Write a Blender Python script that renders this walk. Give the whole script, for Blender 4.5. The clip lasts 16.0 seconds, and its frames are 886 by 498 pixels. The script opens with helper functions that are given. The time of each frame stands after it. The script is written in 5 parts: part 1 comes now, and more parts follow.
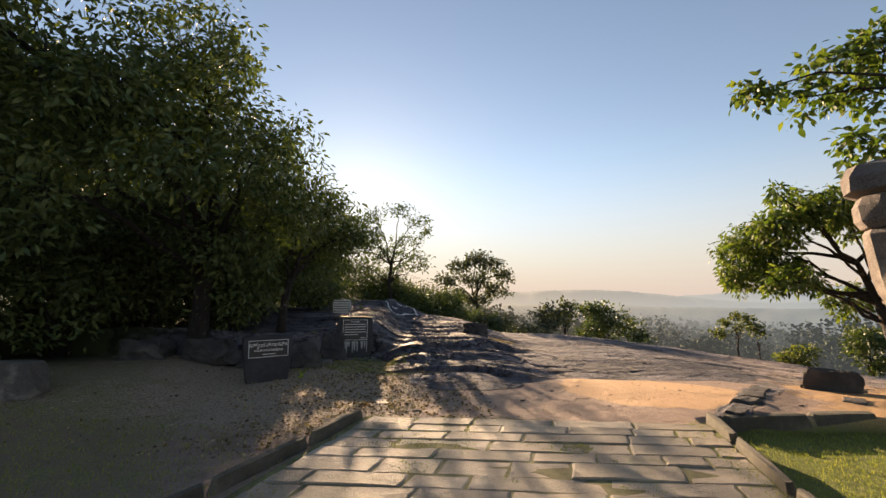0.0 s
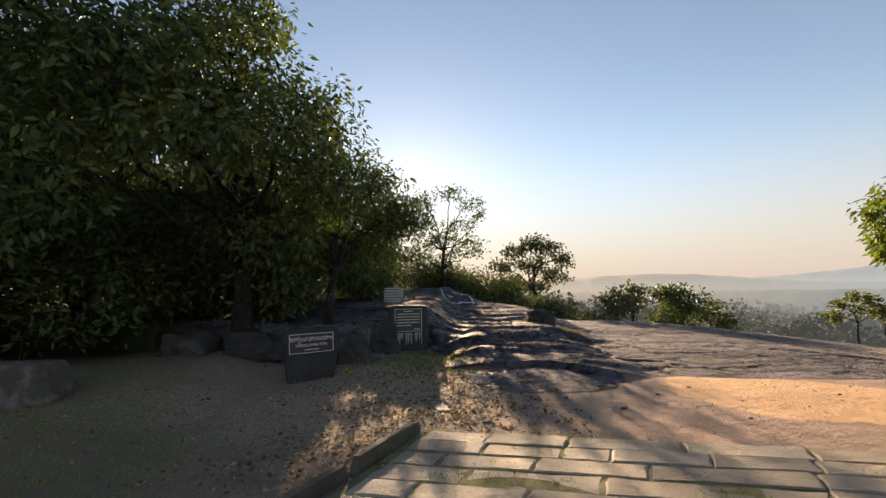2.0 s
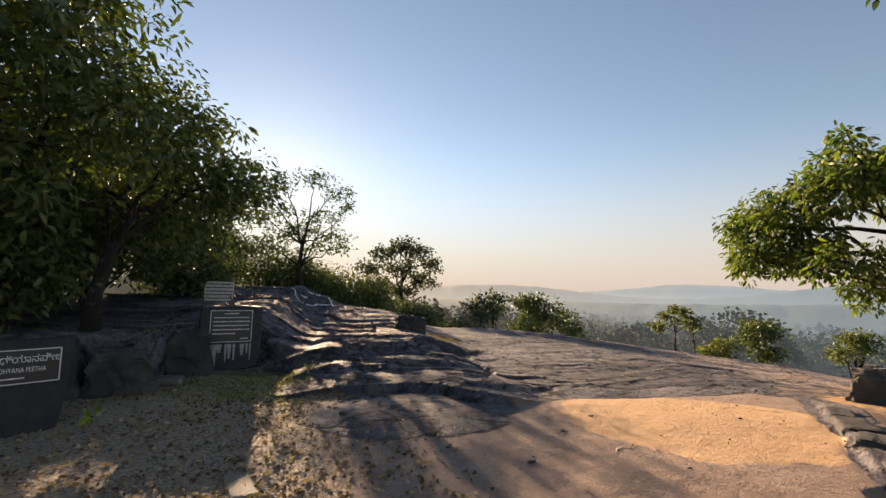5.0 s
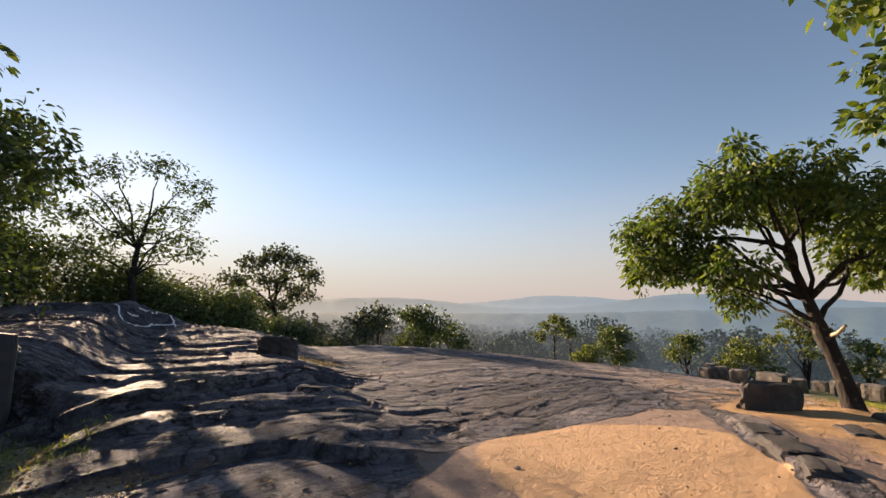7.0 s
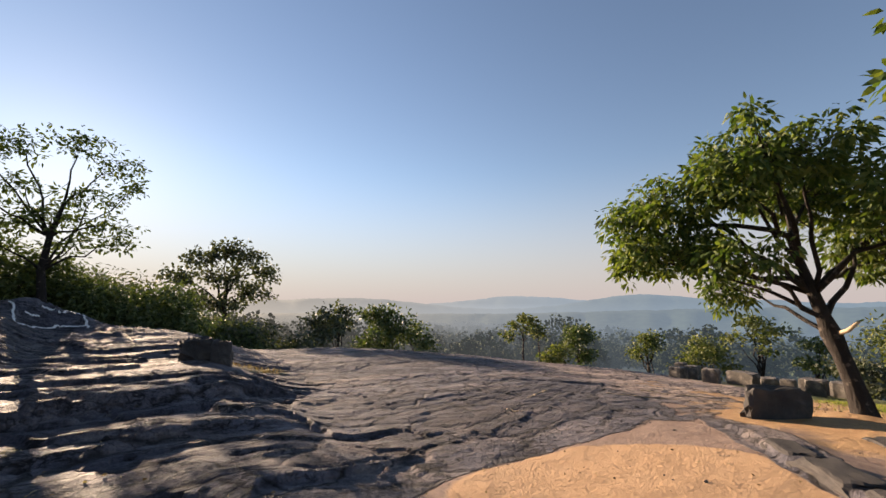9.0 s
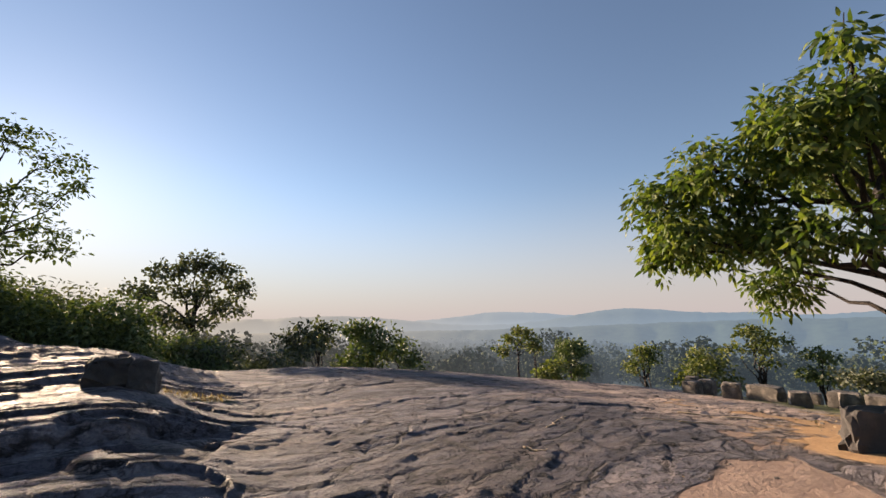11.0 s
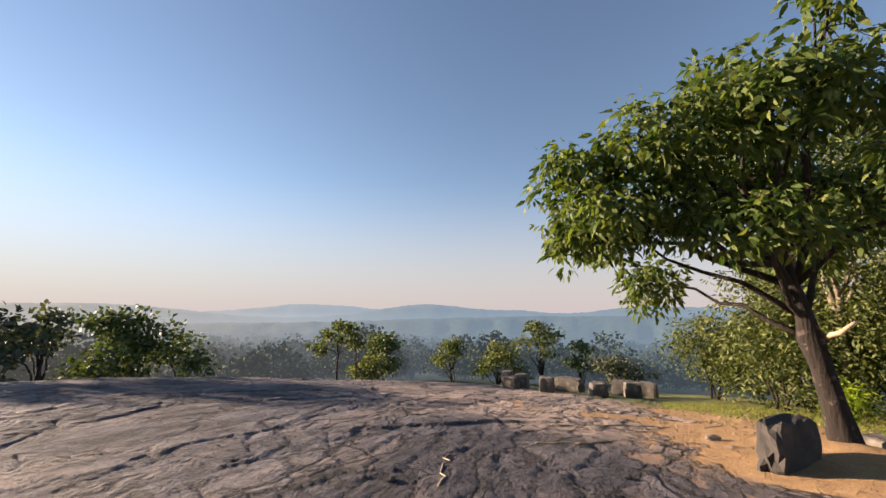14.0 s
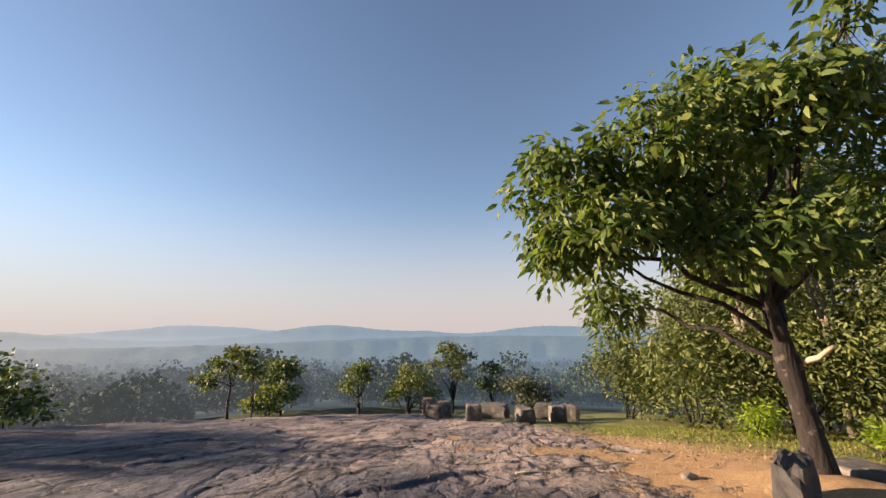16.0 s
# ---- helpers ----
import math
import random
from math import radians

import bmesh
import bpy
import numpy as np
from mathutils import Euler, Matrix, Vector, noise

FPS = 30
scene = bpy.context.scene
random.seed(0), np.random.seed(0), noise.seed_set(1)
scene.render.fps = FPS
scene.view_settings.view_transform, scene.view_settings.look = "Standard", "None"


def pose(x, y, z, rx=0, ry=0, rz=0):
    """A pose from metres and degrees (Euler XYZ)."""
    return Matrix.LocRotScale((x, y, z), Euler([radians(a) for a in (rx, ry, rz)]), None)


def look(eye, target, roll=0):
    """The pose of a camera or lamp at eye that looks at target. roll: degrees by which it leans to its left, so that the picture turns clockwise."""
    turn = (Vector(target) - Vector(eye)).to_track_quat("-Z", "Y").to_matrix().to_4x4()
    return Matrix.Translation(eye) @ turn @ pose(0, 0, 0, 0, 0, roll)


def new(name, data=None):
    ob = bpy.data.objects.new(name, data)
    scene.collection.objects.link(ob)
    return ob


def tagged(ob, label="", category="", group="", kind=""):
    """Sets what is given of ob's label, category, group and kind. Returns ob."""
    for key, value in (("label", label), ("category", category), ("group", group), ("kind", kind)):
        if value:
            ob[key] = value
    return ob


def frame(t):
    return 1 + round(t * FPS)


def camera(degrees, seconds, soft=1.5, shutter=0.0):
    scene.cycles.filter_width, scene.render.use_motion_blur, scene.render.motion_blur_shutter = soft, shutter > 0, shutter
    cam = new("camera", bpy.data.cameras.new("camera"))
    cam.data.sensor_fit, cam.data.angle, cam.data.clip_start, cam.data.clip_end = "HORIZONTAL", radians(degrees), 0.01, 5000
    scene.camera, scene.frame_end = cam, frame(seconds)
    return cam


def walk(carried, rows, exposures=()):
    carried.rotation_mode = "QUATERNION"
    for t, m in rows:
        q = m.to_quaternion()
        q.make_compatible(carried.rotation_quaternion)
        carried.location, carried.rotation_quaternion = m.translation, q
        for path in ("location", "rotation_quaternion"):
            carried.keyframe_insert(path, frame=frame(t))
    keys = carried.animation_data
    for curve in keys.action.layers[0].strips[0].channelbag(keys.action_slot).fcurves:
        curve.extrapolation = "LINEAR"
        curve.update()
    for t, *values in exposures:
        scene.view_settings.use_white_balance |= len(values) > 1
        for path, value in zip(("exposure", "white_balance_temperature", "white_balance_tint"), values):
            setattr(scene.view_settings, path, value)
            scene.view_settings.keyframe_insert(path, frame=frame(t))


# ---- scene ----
cam = camera(95.4, 16.0)
PATH = [
    (0, (-0.425, -0.213, 1.663), (-0.334, 1.77, 1.903), 0.2),
    (0.5, (-0.471, 0.126, 1.627), (-0.354, 2.109, 1.857), 0.2),
    (1, (-0.506, 0.435, 1.613), (-0.422, 2.423, 1.819), 0.0),
    (1.5, (-0.524, 0.725, 1.584), (-0.552, 2.716, 1.774), -0.8),
    (2, (-0.593, 1.051, 1.57), (-0.753, 3.035, 1.76), -1.3),
    (2.5, (-0.589, 1.341, 1.537), (-0.789, 3.321, 1.736), -1.2),
    (3, (-0.573, 1.679, 1.497), (-0.698, 3.664, 1.71), -0.6),
    (3.5, (-0.572, 1.994, 1.5), (-0.571, 3.981, 1.725), -0.2),
    (4, (-0.527, 2.319, 1.48), (-0.394, 4.301, 1.715), -0.0),
    (4.5, (-0.529, 2.643, 1.474), (-0.241, 4.609, 1.705), 0.5),
    (5, (-0.456, 2.948, 1.464), (0.023, 4.878, 1.675), 1.0),
    (5.2, (-0.422, 3.057, 1.473), (0.132, 4.968, 1.676), 1.0),
    (7.3, (0.05, 4.435, 1.463), (1.102, 6.111, 1.755), -0.0),
    (7.5, (0.131, 4.528, 1.46), (1.219, 6.18, 1.757), -0.0),
    (8, (0.263, 4.748, 1.448), (1.427, 6.348, 1.736), 0.1),
    (8.5, (0.381, 4.951, 1.441), (1.552, 6.547, 1.722), 0.3),
    (8.7, (0.438, 5.042, 1.423), (1.588, 6.655, 1.699), 0.2),
    (10.8, (1.199, 6.295, 1.235), (2.324, 7.91, 1.588), -1.0),
    (11, (1.326, 6.412, 1.223), (2.515, 7.98, 1.584), -0.9),
    (11.5, (1.502, 6.709, 1.213), (2.809, 8.178, 1.579), -0.2),
    (12, (1.686, 7.015, 1.211), (3.091, 8.39, 1.579), 0.4),
    (12.5, (1.855, 7.36, 1.198), (3.376, 8.605, 1.568), 0.5),
    (13, (2.005, 7.665, 1.232), (3.639, 8.764, 1.583), 0.5),
    (13.5, (2.221, 7.94, 1.237), (3.937, 8.914, 1.565), 0.3),
    (14, (2.413, 8.193, 1.245), (4.179, 9.074, 1.568), 0.2),
    (14.5, (2.576, 8.37, 1.266), (4.373, 9.171, 1.623), 0.2),
    (15, (2.782, 8.601, 1.272), (4.606, 9.315, 1.675), 0.3),
    (15.5, (2.923, 8.833, 1.293), (4.785, 9.43, 1.714), 0.4),
    (16, (3.139, 9.041, 1.312), (5.043, 9.487, 1.732), -0.4),
]
walk(cam, [(t, look(eye, target, roll)) for t, eye, target, roll in PATH], exposures=[(0, 1.42, 9100, 20), (5.2, 1.38, 8900, 20), (7.3, 1.22, 8000, 20), (11, 1.22, 7750, 20), (13, 1.30, 7600, 20), (16, 1.36, 7600, 20)])

# ---- light ----
SUN_AZ, SUN_EL = radians(-9.6), radians(14.2)   # from +y towards +x, above the horizon
world = bpy.data.worlds.new("morning_sky")
scene.world = world
world.use_nodes = True
wn = world.node_tree
sky = wn.nodes.new("ShaderNodeTexSky")
sky.sky_type = 'NISHITA'
sky.sun_disc = False
sky.sun_elevation, sky.sun_rotation = SUN_EL, SUN_AZ
sky.altitude, sky.air_density, sky.dust_density, sky.ozone_density = 300, 1.05, 0.09, 2.8
bg = wn.nodes["Background"]
bg.inputs["Strength"].default_value = 0.083
# morning haze lies along the horizon all round
up = wn.nodes.new("ShaderNodeSeparateXYZ")
wn.links.new(wn.nodes.new("ShaderNodeTexCoord").outputs["Generated"], up.inputs[0])
band = wn.nodes.new("ShaderNodeMapRange")
band.interpolation_type = 'SMOOTHSTEP'
for key, v in (("From Min", -0.02), ("From Max", 0.34), ("To Min", 0.95), ("To Max", 0.0)):
    band.inputs[key].default_value = v
wn.links.new(up.outputs["Z"], band.inputs["Value"])
haze = wn.nodes.new("ShaderNodeMix")
haze.data_type = 'RGBA'
haze.inputs[7].default_value = (2.62, 2.66, 3.0, 1)
wn.links.new(band.outputs[0], haze.inputs[0])
wn.links.new(sky.outputs[0], haze.inputs[6])
wn.links.new(haze.outputs[2], bg.inputs["Color"])
sun_data = bpy.data.lights.new("sun", 'SUN')
sun_data.energy, sun_data.angle, sun_data.color = 5.8, radians(0.55), (1.0, 0.85, 0.67)
sun = new("sun", sun_data)
sd = Vector((math.sin(SUN_AZ) * math.cos(SUN_EL), math.cos(SUN_AZ) * math.cos(SUN_EL), math.sin(SUN_EL)))
sun.matrix_world = look(sd * 60, (0, 0, 0))


# ---- small numeric helpers ----
def sstep(a, b, v):
    t = np.clip((np.asarray(v, float) - a) / (b - a), 0, 1)
    return t * t * (3 - 2 * t)


def softplus(v, k=1.0):
    return np.logaddexp(0, np.asarray(v, float) / k) * k


def hash2(ix, iy, seed):
    h = (ix.astype(np.int64) * 374761393 + iy.astype(np.int64) * 668265263 + seed * 974634777) & 0xFFFFFFFF
    h = ((h ^ (h >> 13)) * 1274126177) & 0xFFFFFFFF
    return ((h ^ (h >> 16)) & 0xFFFF) / 65535.0


def vnoise(x, y, seed=0):
    """Smooth noise from -1 to 1 on arrays."""
    x, y = np.asarray(x, float), np.asarray(y, float)
    ix, iy = np.floor(x), np.floor(y)
    fx, fy = x - ix, y - iy
    u, v = fx ** 3 * (fx * (fx * 6 - 15) + 10), fy ** 3 * (fy * (fy * 6 - 15) + 10)
    a, b = hash2(ix, iy, seed), hash2(ix + 1, iy, seed)
    c, d = hash2(ix, iy + 1, seed), hash2(ix + 1, iy + 1, seed)
    return (a + (b - a) * u + (c - a) * v + (a - b - c + d) * u * v) * 2 - 1


def fbm(x, y, seed=0, octaves=4):
    x, y = np.asarray(x, float), np.asarray(y, float)
    total, amp, f = 0.0, 0.5, 1.0
    for o in range(octaves):
        total = total + amp * vnoise(x * f + 17.3 * o, y * f - 9.1 * o, seed + o)
        amp, f = amp * 0.5, f * 2.03
    return total


# ---- the lie of the land ----
def edge_front(x):
    """Front lip of the bare rock, as y over x."""
    return 8.35 - 0.72 * sstep(0.55, 1.15, x) + 0.22 * sstep(1.6, 2.9, x) + 0.10 * fbm(x * 1.7, x * 0 + 3.0, 5)


def edge_left(x):
    return 8.85 + 1.75 * sstep(-2.95, -2.55, x) + 0.2 * fbm(x * 1.1, x * 0 + 8.0, 6)


def rim(x, y):
    """How far past the brow of the hill a place lies."""
    r = np.hypot(x - 5, y - 3)
    az = np.degrees(np.arctan2(x - 5, y - 3))
    open_side = sstep(-42, -14, az) * (1 - sstep(100, 150, az))
    return (r - 17.5 - 1.2 * fbm(x * 0.2, y * 0.2, 9)) * 1.0, open_side


def rock_mask(x, y):
    n = fbm(x * 0.8, y * 0.8, 21, 5)
    fray = sstep(4.8, 7.2, x)                                                   # the rim frays into soil eastwards
    wide = 0.10 + 1.0 * fray
    m = sstep(-wide, wide, y - edge_front(x) + 0.12 * n + 1.3 * fray * fbm(x * 2.2, y * 3.0, 24, 4))
    m = m * (1 - sstep(-2.2, 1.9, (x - 9.3) - 0.85 * (y - 8.4) + 1.6 * n + 2.2 * fbm(x * 2.6, y * 3.4, 22, 4)))       # orange soil takes over in the south-east
    m = m * sstep(-1.35, -1.0, x + 0.6 * sstep(9.4, 10.4, y) * 9 + 0.2 * n)
    low = 1 - sstep(0.75, 1.05, np.hypot((x - 0.35) / 1.25, (y - 7.55) / 0.95) + 0.15 * n)   # low grey slab before the lip
    far = sstep(0.1, 0.5, x - 10.6 + 2.5 * n) * sstep(7.8, 8.6, y + 1.5 * n) * (1 - sstep(20, 22, x))
    off = (x - 4.87) * 0.656 - (y - 6.40) * 0.755 + 0.25 * n                                  # dark ledge that borders the sand
    ledge = (1 - sstep(0.16, 0.30, np.abs(off - 0.18))) * sstep(3.2, 3.6, x) * (1 - sstep(6.0, 6.8, x))
    shelf = sstep(-0.25, -0.05, y - edge_left(x)) * sstep(-7.5, -6.5, x) * (1 - sstep(-1.3, -0.9, x)) * (1 - sstep(11.5, 13.0, y))   # rock shelf under the trees
    return np.clip(np.maximum.reduce([m, low, far, ledge, shelf]), 0, 1)


def plates(x, y, size, seed):
    """Crooked plates of rock: for each place its plate's own height (-1 to 1) and the distance to the plate's edge."""
    wx = x / size + 0.55 * fbm(x * 1.1 / size, y * 1.1 / size, seed, 5)
    wy = y / (0.62 * size) + 0.55 * fbm(x * 1.1 / size + 40, y * 1.1 / size, seed + 1, 5)
    ix, iy = np.floor(wx), np.floor(wy)
    d1, d2, own = np.full(x.shape, 9.0), np.full(x.shape, 9.0), np.zeros(x.shape)
    for a in (-1, 0, 1):
        for b in (-1, 0, 1):
            cx, cy = ix + a, iy + b
            d = np.hypot(cx + 0.1 + 0.8 * hash2(cx, cy, seed + 2) - wx, cy + 0.1 + 0.8 * hash2(cx, cy, seed + 3) - wy)
            near = d < d1
            d2 = np.where(near, d1, np.minimum(d2, d))
            own = np.where(near, hash2(cx, cy, seed + 4) * 2 - 1, own)
            d1 = np.where(near, d, d1)
    return own, (d2 - d1) * size


def sheets(x, y):
    """Peeling sheets of rock: thin steps along crooked lines, broken into plates."""
    w = fbm(x * 0.45 + 2, y * 0.62, 31, 5)
    t = 3.0 * fbm(x * 0.22 + 0.5 * w, y * 0.40 + 0.4 * w, 33, 7) + 0.42 * y
    f = t - np.floor(t)
    a = sstep(0.0, 0.05, f) - f
    left = 1 - sstep(1.2, 3.4, x)
    t3 = 3.4 * fbm(x * 0.22 + 9 + 0.4 * w, y * 0.95 + 0.5 * w, 39, 7) + 1.1 * y - 0.3 * x
    f3 = t3 - np.floor(t3)
    c = (sstep(0.0, 0.06, f3) - f3) * sstep(-0.2, 0.1, fbm(x * 0.5, y * 0.5, 40, 2))
    t4 = 3.2 * fbm(x * 0.75 + 3 + 0.4 * w, y * 0.25 - 0.5 * w, 45, 6) + 0.55 * x + 0.25 * y
    f4 = t4 - np.floor(t4)
    c = c + 0.35 * (sstep(0.0, 0.05, f4) - f4) * sstep(-0.2, 0.1, fbm(x * 0.5 + 7, y * 0.5, 46, 2))
    h1, e1 = plates(x, y, 1.5, 81)
    h2, e2 = plates(x, y, 0.55, 91)
    broken = sstep(0.0, 0.14, fbm(x * 0.42 + 3, y * 0.42, 48, 3))
    p = 0.016 * h1 - 0.022 * (1 - sstep(0.0, 0.05, e1)) + broken * (0.009 * h2 - 0.013 * (1 - sstep(0.0, 0.04, e2)))
    back = sstep(0.0, 0.5, y - edge_front(x))
    return ((0.014 + 0.049 * left) * a + 0.013 * c + p) * back


def ground_z(x, y, fine=True):
    x, y = np.asarray(x, float), np.asarray(y, float)
    z = 0.12 - 0.07 * sstep(1.5, 4.0, x) * sstep(6.5, 8.0, y) - 0.120 * softplus(x - 6.4, 0.8) * (1 - 0.75 * sstep(20, 40, x))
    z = z + 0.26 * sstep(3.6, 5.4, -x) * sstep(2, 5, y) * (1 - sstep(8.5, 9.5, y))
    z = z + 0.42 * sstep(13.5, 18, y) * (1 - sstep(-0.5, 4.5, x))
    z = z + 0.08 * (1 - sstep(-2.4, -1.2, x)) * sstep(5.2, 6.5, y)
    z = z + 0.12 * sstep(-0.03, 0.03, y - edge_front(x)) * sstep(-1.7, -0.3, x) * (1 - sstep(1.1, 2.3, x))
    z = z + 0.09 * sstep(-0.05, 0.06, y - 9.3 - 0.12 * x - 0.2 * fbm(x, y, 41)) * sstep(-1.4, -0.7, x) * (1 - sstep(0.8, 2.6, x))
    z = z + 0.16 * sstep(-0.06, 0.08, y - 10.3 - 0.42 * (x + 0.3) - 0.3 * fbm(x, y, 43)) * (1 - sstep(0.9, 3.2, x)) * sstep(-2.0, -1.0, x)
    z = z + 0.62 * sstep(-0.08, 0.10, y - edge_left(x)) * (1 - sstep(-2.1, -0.9, x))
    z = z + 0.28 * sstep(10.5, 12.5, y) * (1 - sstep(14, 18, y)) * (1 - sstep(-2.2, 0.0, x))
    z = z + 0.42 * np.exp(-(((x + 2.9) / 2.1) ** 2 + ((y - 18.5) / 0.8) ** 2) ** 1.4) + 0.30 * np.exp(-(((x + 1.3) / 0.7) ** 2 + ((y - 18.5) / 0.7) ** 2) ** 1.4)
    z = z + 0.09 * np.exp(-(((x - 0.35) / 1.05) ** 2 + ((y - 7.6) / 0.75) ** 2) ** 1.6)
    off = (x - 4.87) * 0.656 - (y - 6.40) * 0.755 + 0.10 * fbm(x * 1.6, y * 1.6, 49, 5)
    z = z + 0.065 * sstep(-0.03, 0.04, off) * (1 - sstep(0.25, 0.75, off)) * sstep(3.3, 4.0, x) * (1 - sstep(5.6, 6.4, x))
    s = (x - 7.24) * 0.62 + (y - 10.24) * 0.78 + 0.15 * fbm(x * 1.5, y * 1.5, 47)
    z = z + 0.035 * sstep(-0.02, 0.03, s) * np.exp(-((x - 7.3) / 1.1) ** 2) * (1 - sstep(0.2, 1.6, s))
    z = z + 0.05 * np.exp(-(((x - 6.9) / 0.9) ** 2 + ((y - 6.1) / 0.35) ** 2)) + 0.10 * np.exp(-((x - 7.95) ** 2 + (y - 6.55) ** 2) / 0.25)
    lawn = sstep(2.55, 2.75, x - 0.36 * (y - 3.6)) * (1 - sstep(5.05, 5.15, y)) * (1 - sstep(9, 11, x)) * sstep(-6, -3, y)
    z = z - 0.17 * lawn
    d, o = rim(x, y)
    drop = 4.2 * (1 - np.exp(-0.085 * softplus(d, 0.8))) + 0.04 * softplus(d, 1.5) + 0.12 * softplus(d - 24, 5.0)
    z = z - o * 30 * (1 - np.exp(-drop / 30))
    if fine:
        near = 1 - sstep(26, 40, np.hypot(x - 4, y - 8))
        k = rock_mask(x, y) * near
        z = z + k * (sheets(x, y) - 0.01) + k * (0.005 * fbm(x * 4, y * 7, 51, 3) + 0.004 * fbm(x * 22, y * 22, 52, 2))
        pave = sstep(-0.2, 0.1, y - 5.2)
        z = z + near * (1 - k) * (0.02 * fbm(x * 1.3, y * 1.3, 53) + 0.006 * fbm(x * 9, y * 9, 55, 2)) * (0.25 + 0.75 * pave)
        z = z + (1 - near) * 1.5 * fbm(x * 0.03, y * 0.03, 57)
    return z


def gz(x, y):
    return float(ground_z(np.array([x]), np.array([y]))[0])


# ---- materials ----
class Nodes:
    """Short forms for building a node material."""

    def __init__(self, name):
        self.mat = bpy.data.materials.new(name)
        self.mat.use_nodes = True
        self.t = self.mat.node_tree
        self.bsdf = self.t.nodes["Principled BSDF"]
        self.out = self.t.nodes["Material Output"]
        self.coord = self.t.nodes.new("ShaderNodeTexCoord").outputs["Object"]

    def add(self, kind, **links):
        n = self.t.nodes.new(kind)
        for key, v in links.items():
            self.link(v, n.inputs[key.replace("_", " ")])
        return n

    def link(self, v, socket):
        if hasattr(v, "is_output"):
            self.t.links.new(v, socket)
        else:
            socket.default_value = v

    def noise(self, scale, detail=4, rough=0.6, vector=None):
        n = self.add("ShaderNodeTexNoise", Vector=vector or self.coord, Scale=scale, Detail=detail, Roughness=rough)
        return n.outputs["Fac"]

    def ramp(self, v, *stops):
        n = self.t.nodes.new("ShaderNodeValToRGB")
        e = n.color_ramp.elements
        while len(e) < len(stops):
            e.new(0.5)
        for el, (p, c) in zip(e, stops):
            el.position = p
            el.color = (*c, 1) if isinstance(c, tuple) else (c, c, c, 1)
        self.link(v, n.inputs[0])
        return n.outputs[0]

    def mix(self, f, a, b, mode="MIX"):
        n = self.t.nodes.new("ShaderNodeMix")
        n.data_type, n.blend_type = "RGBA", mode
        for v, i in ((f, 0), (a, 6), (b, 7)):
            self.link((*v, 1) if isinstance(v, tuple) and len(v) == 3 else v, n.inputs[i])
        return n.outputs[2]

    def math(self, op, a, b=0.5):
        n = self.t.nodes.new("ShaderNodeMath")
        n.operation = op
        self.link(a, n.inputs[0]), self.link(b, n.inputs[1])
        return n.outputs[0]

    def bump(self, h, strength=0.4, distance=0.02, normal=None):
        n = self.add("ShaderNodeBump", Height=h, Strength=strength, Distance=distance)
        if normal:
            self.t.links.new(normal, n.inputs["Normal"])
        return n.outputs["Normal"]

    def done(self, color, rough=0.8, normal=None, metal=0.0, spec=0.5):
        b = self.bsdf.inputs
        self.link((*color, 1) if isinstance(color, tuple) else color, b["Base Color"])
        self.link(rough, b["Roughness"])
        b["Metallic"].default_value, b["Specular IOR Level"].default_value = metal, spec
        if normal:
            self.t.links.new(normal, b["Normal"])
        return self.mat


def stone_mat(name, dark, mid, pale, scale=3.0, rough=0.85, bump=0.5):
    m = Nodes(name)
    rnd = m.t.nodes.new("ShaderNodeObjectInfo").outputs["Random"]
    big = m.noise(scale * 0.5, 5, 0.6)
    fine = m.noise(scale * 14, 6, 0.7)
    c = m.ramp(big, (0.32, dark), (0.52, mid), (0.72, pale))
    c = m.mix(m.ramp(fine, (0.35, 0.0), (0.75, 0.55)), c, pale)
    v = m.math("MULTIPLY_ADD", rnd, 0.5)
    m.t.nodes[-1].inputs[2].default_value = 0.75
    c = m.mix(1.0, c, v, "MULTIPLY")
    return m.done(c, rough, m.bump(m.math("ADD", fine, m.math("MULTIPLY", big, 2.0)), bump, 0.02))


def leaf_mat(name, dark, mid, pale, trans=0.45, gloss=0.42):
    m = Nodes(name)
    isl = m.t.nodes.new("ShaderNodeNewGeometry").outputs["Random Per Island"]
    big = m.noise(0.9, 3, 0.5)
    v = m.math("ADD", m.math("MULTIPLY", isl, 0.75), m.math("MULTIPLY", big, 0.35))
    c = m.ramp(v, (0.15, dark), (0.50, mid), (0.86, pale))
    mat = m.done(c, gloss, None, 0, 0.3)
    tr = m.add("ShaderNodeBsdfTranslucent", Color=m.mix(1.0, c, (1.7, 1.85, 0.75), "MULTIPLY"))
    mx = m.add("ShaderNodeMixShader", Fac=trans)
    m.t.links.new(m.bsdf.outputs[0], mx.inputs[1]), m.t.links.new(tr.outputs[0], mx.inputs[2])
    m.t.links.new(mx.outputs[0], m.out.inputs[0])
    return mat


def bark_mat(name, dark, pale):
    m = Nodes(name)
    st = m.add("ShaderNodeMapping", Vector=m.coord, Scale=(7, 7, 1.6))
    n = m.noise(2.2, 6, 0.7, st.outputs[0])
    p = m.noise(9.0, 4, 0.6)
    c = m.ramp(n, (0.35, dark), (0.70, tuple(2.2 * v for v in dark)))
    c = m.mix(m.ramp(p, (0.60, 0.0), (0.66, 0.75)), c, pale)
    return m.done(c, 0.9, m.bump(n, 1.0, 0.05))


def plain_mat(name, color, rough=0.7, scale=20.0, vary=0.25):
    m = Nodes(name)
    n = m.noise(scale, 5, 0.65)
    c = m.ramp(n, (0.3, tuple(v * (1 - vary) for v in color)), (0.7, tuple(min(1, v * (1 + vary)) for v in color)))
    return m.done(c, rough, m.bump(n, 0.2, 0.01))


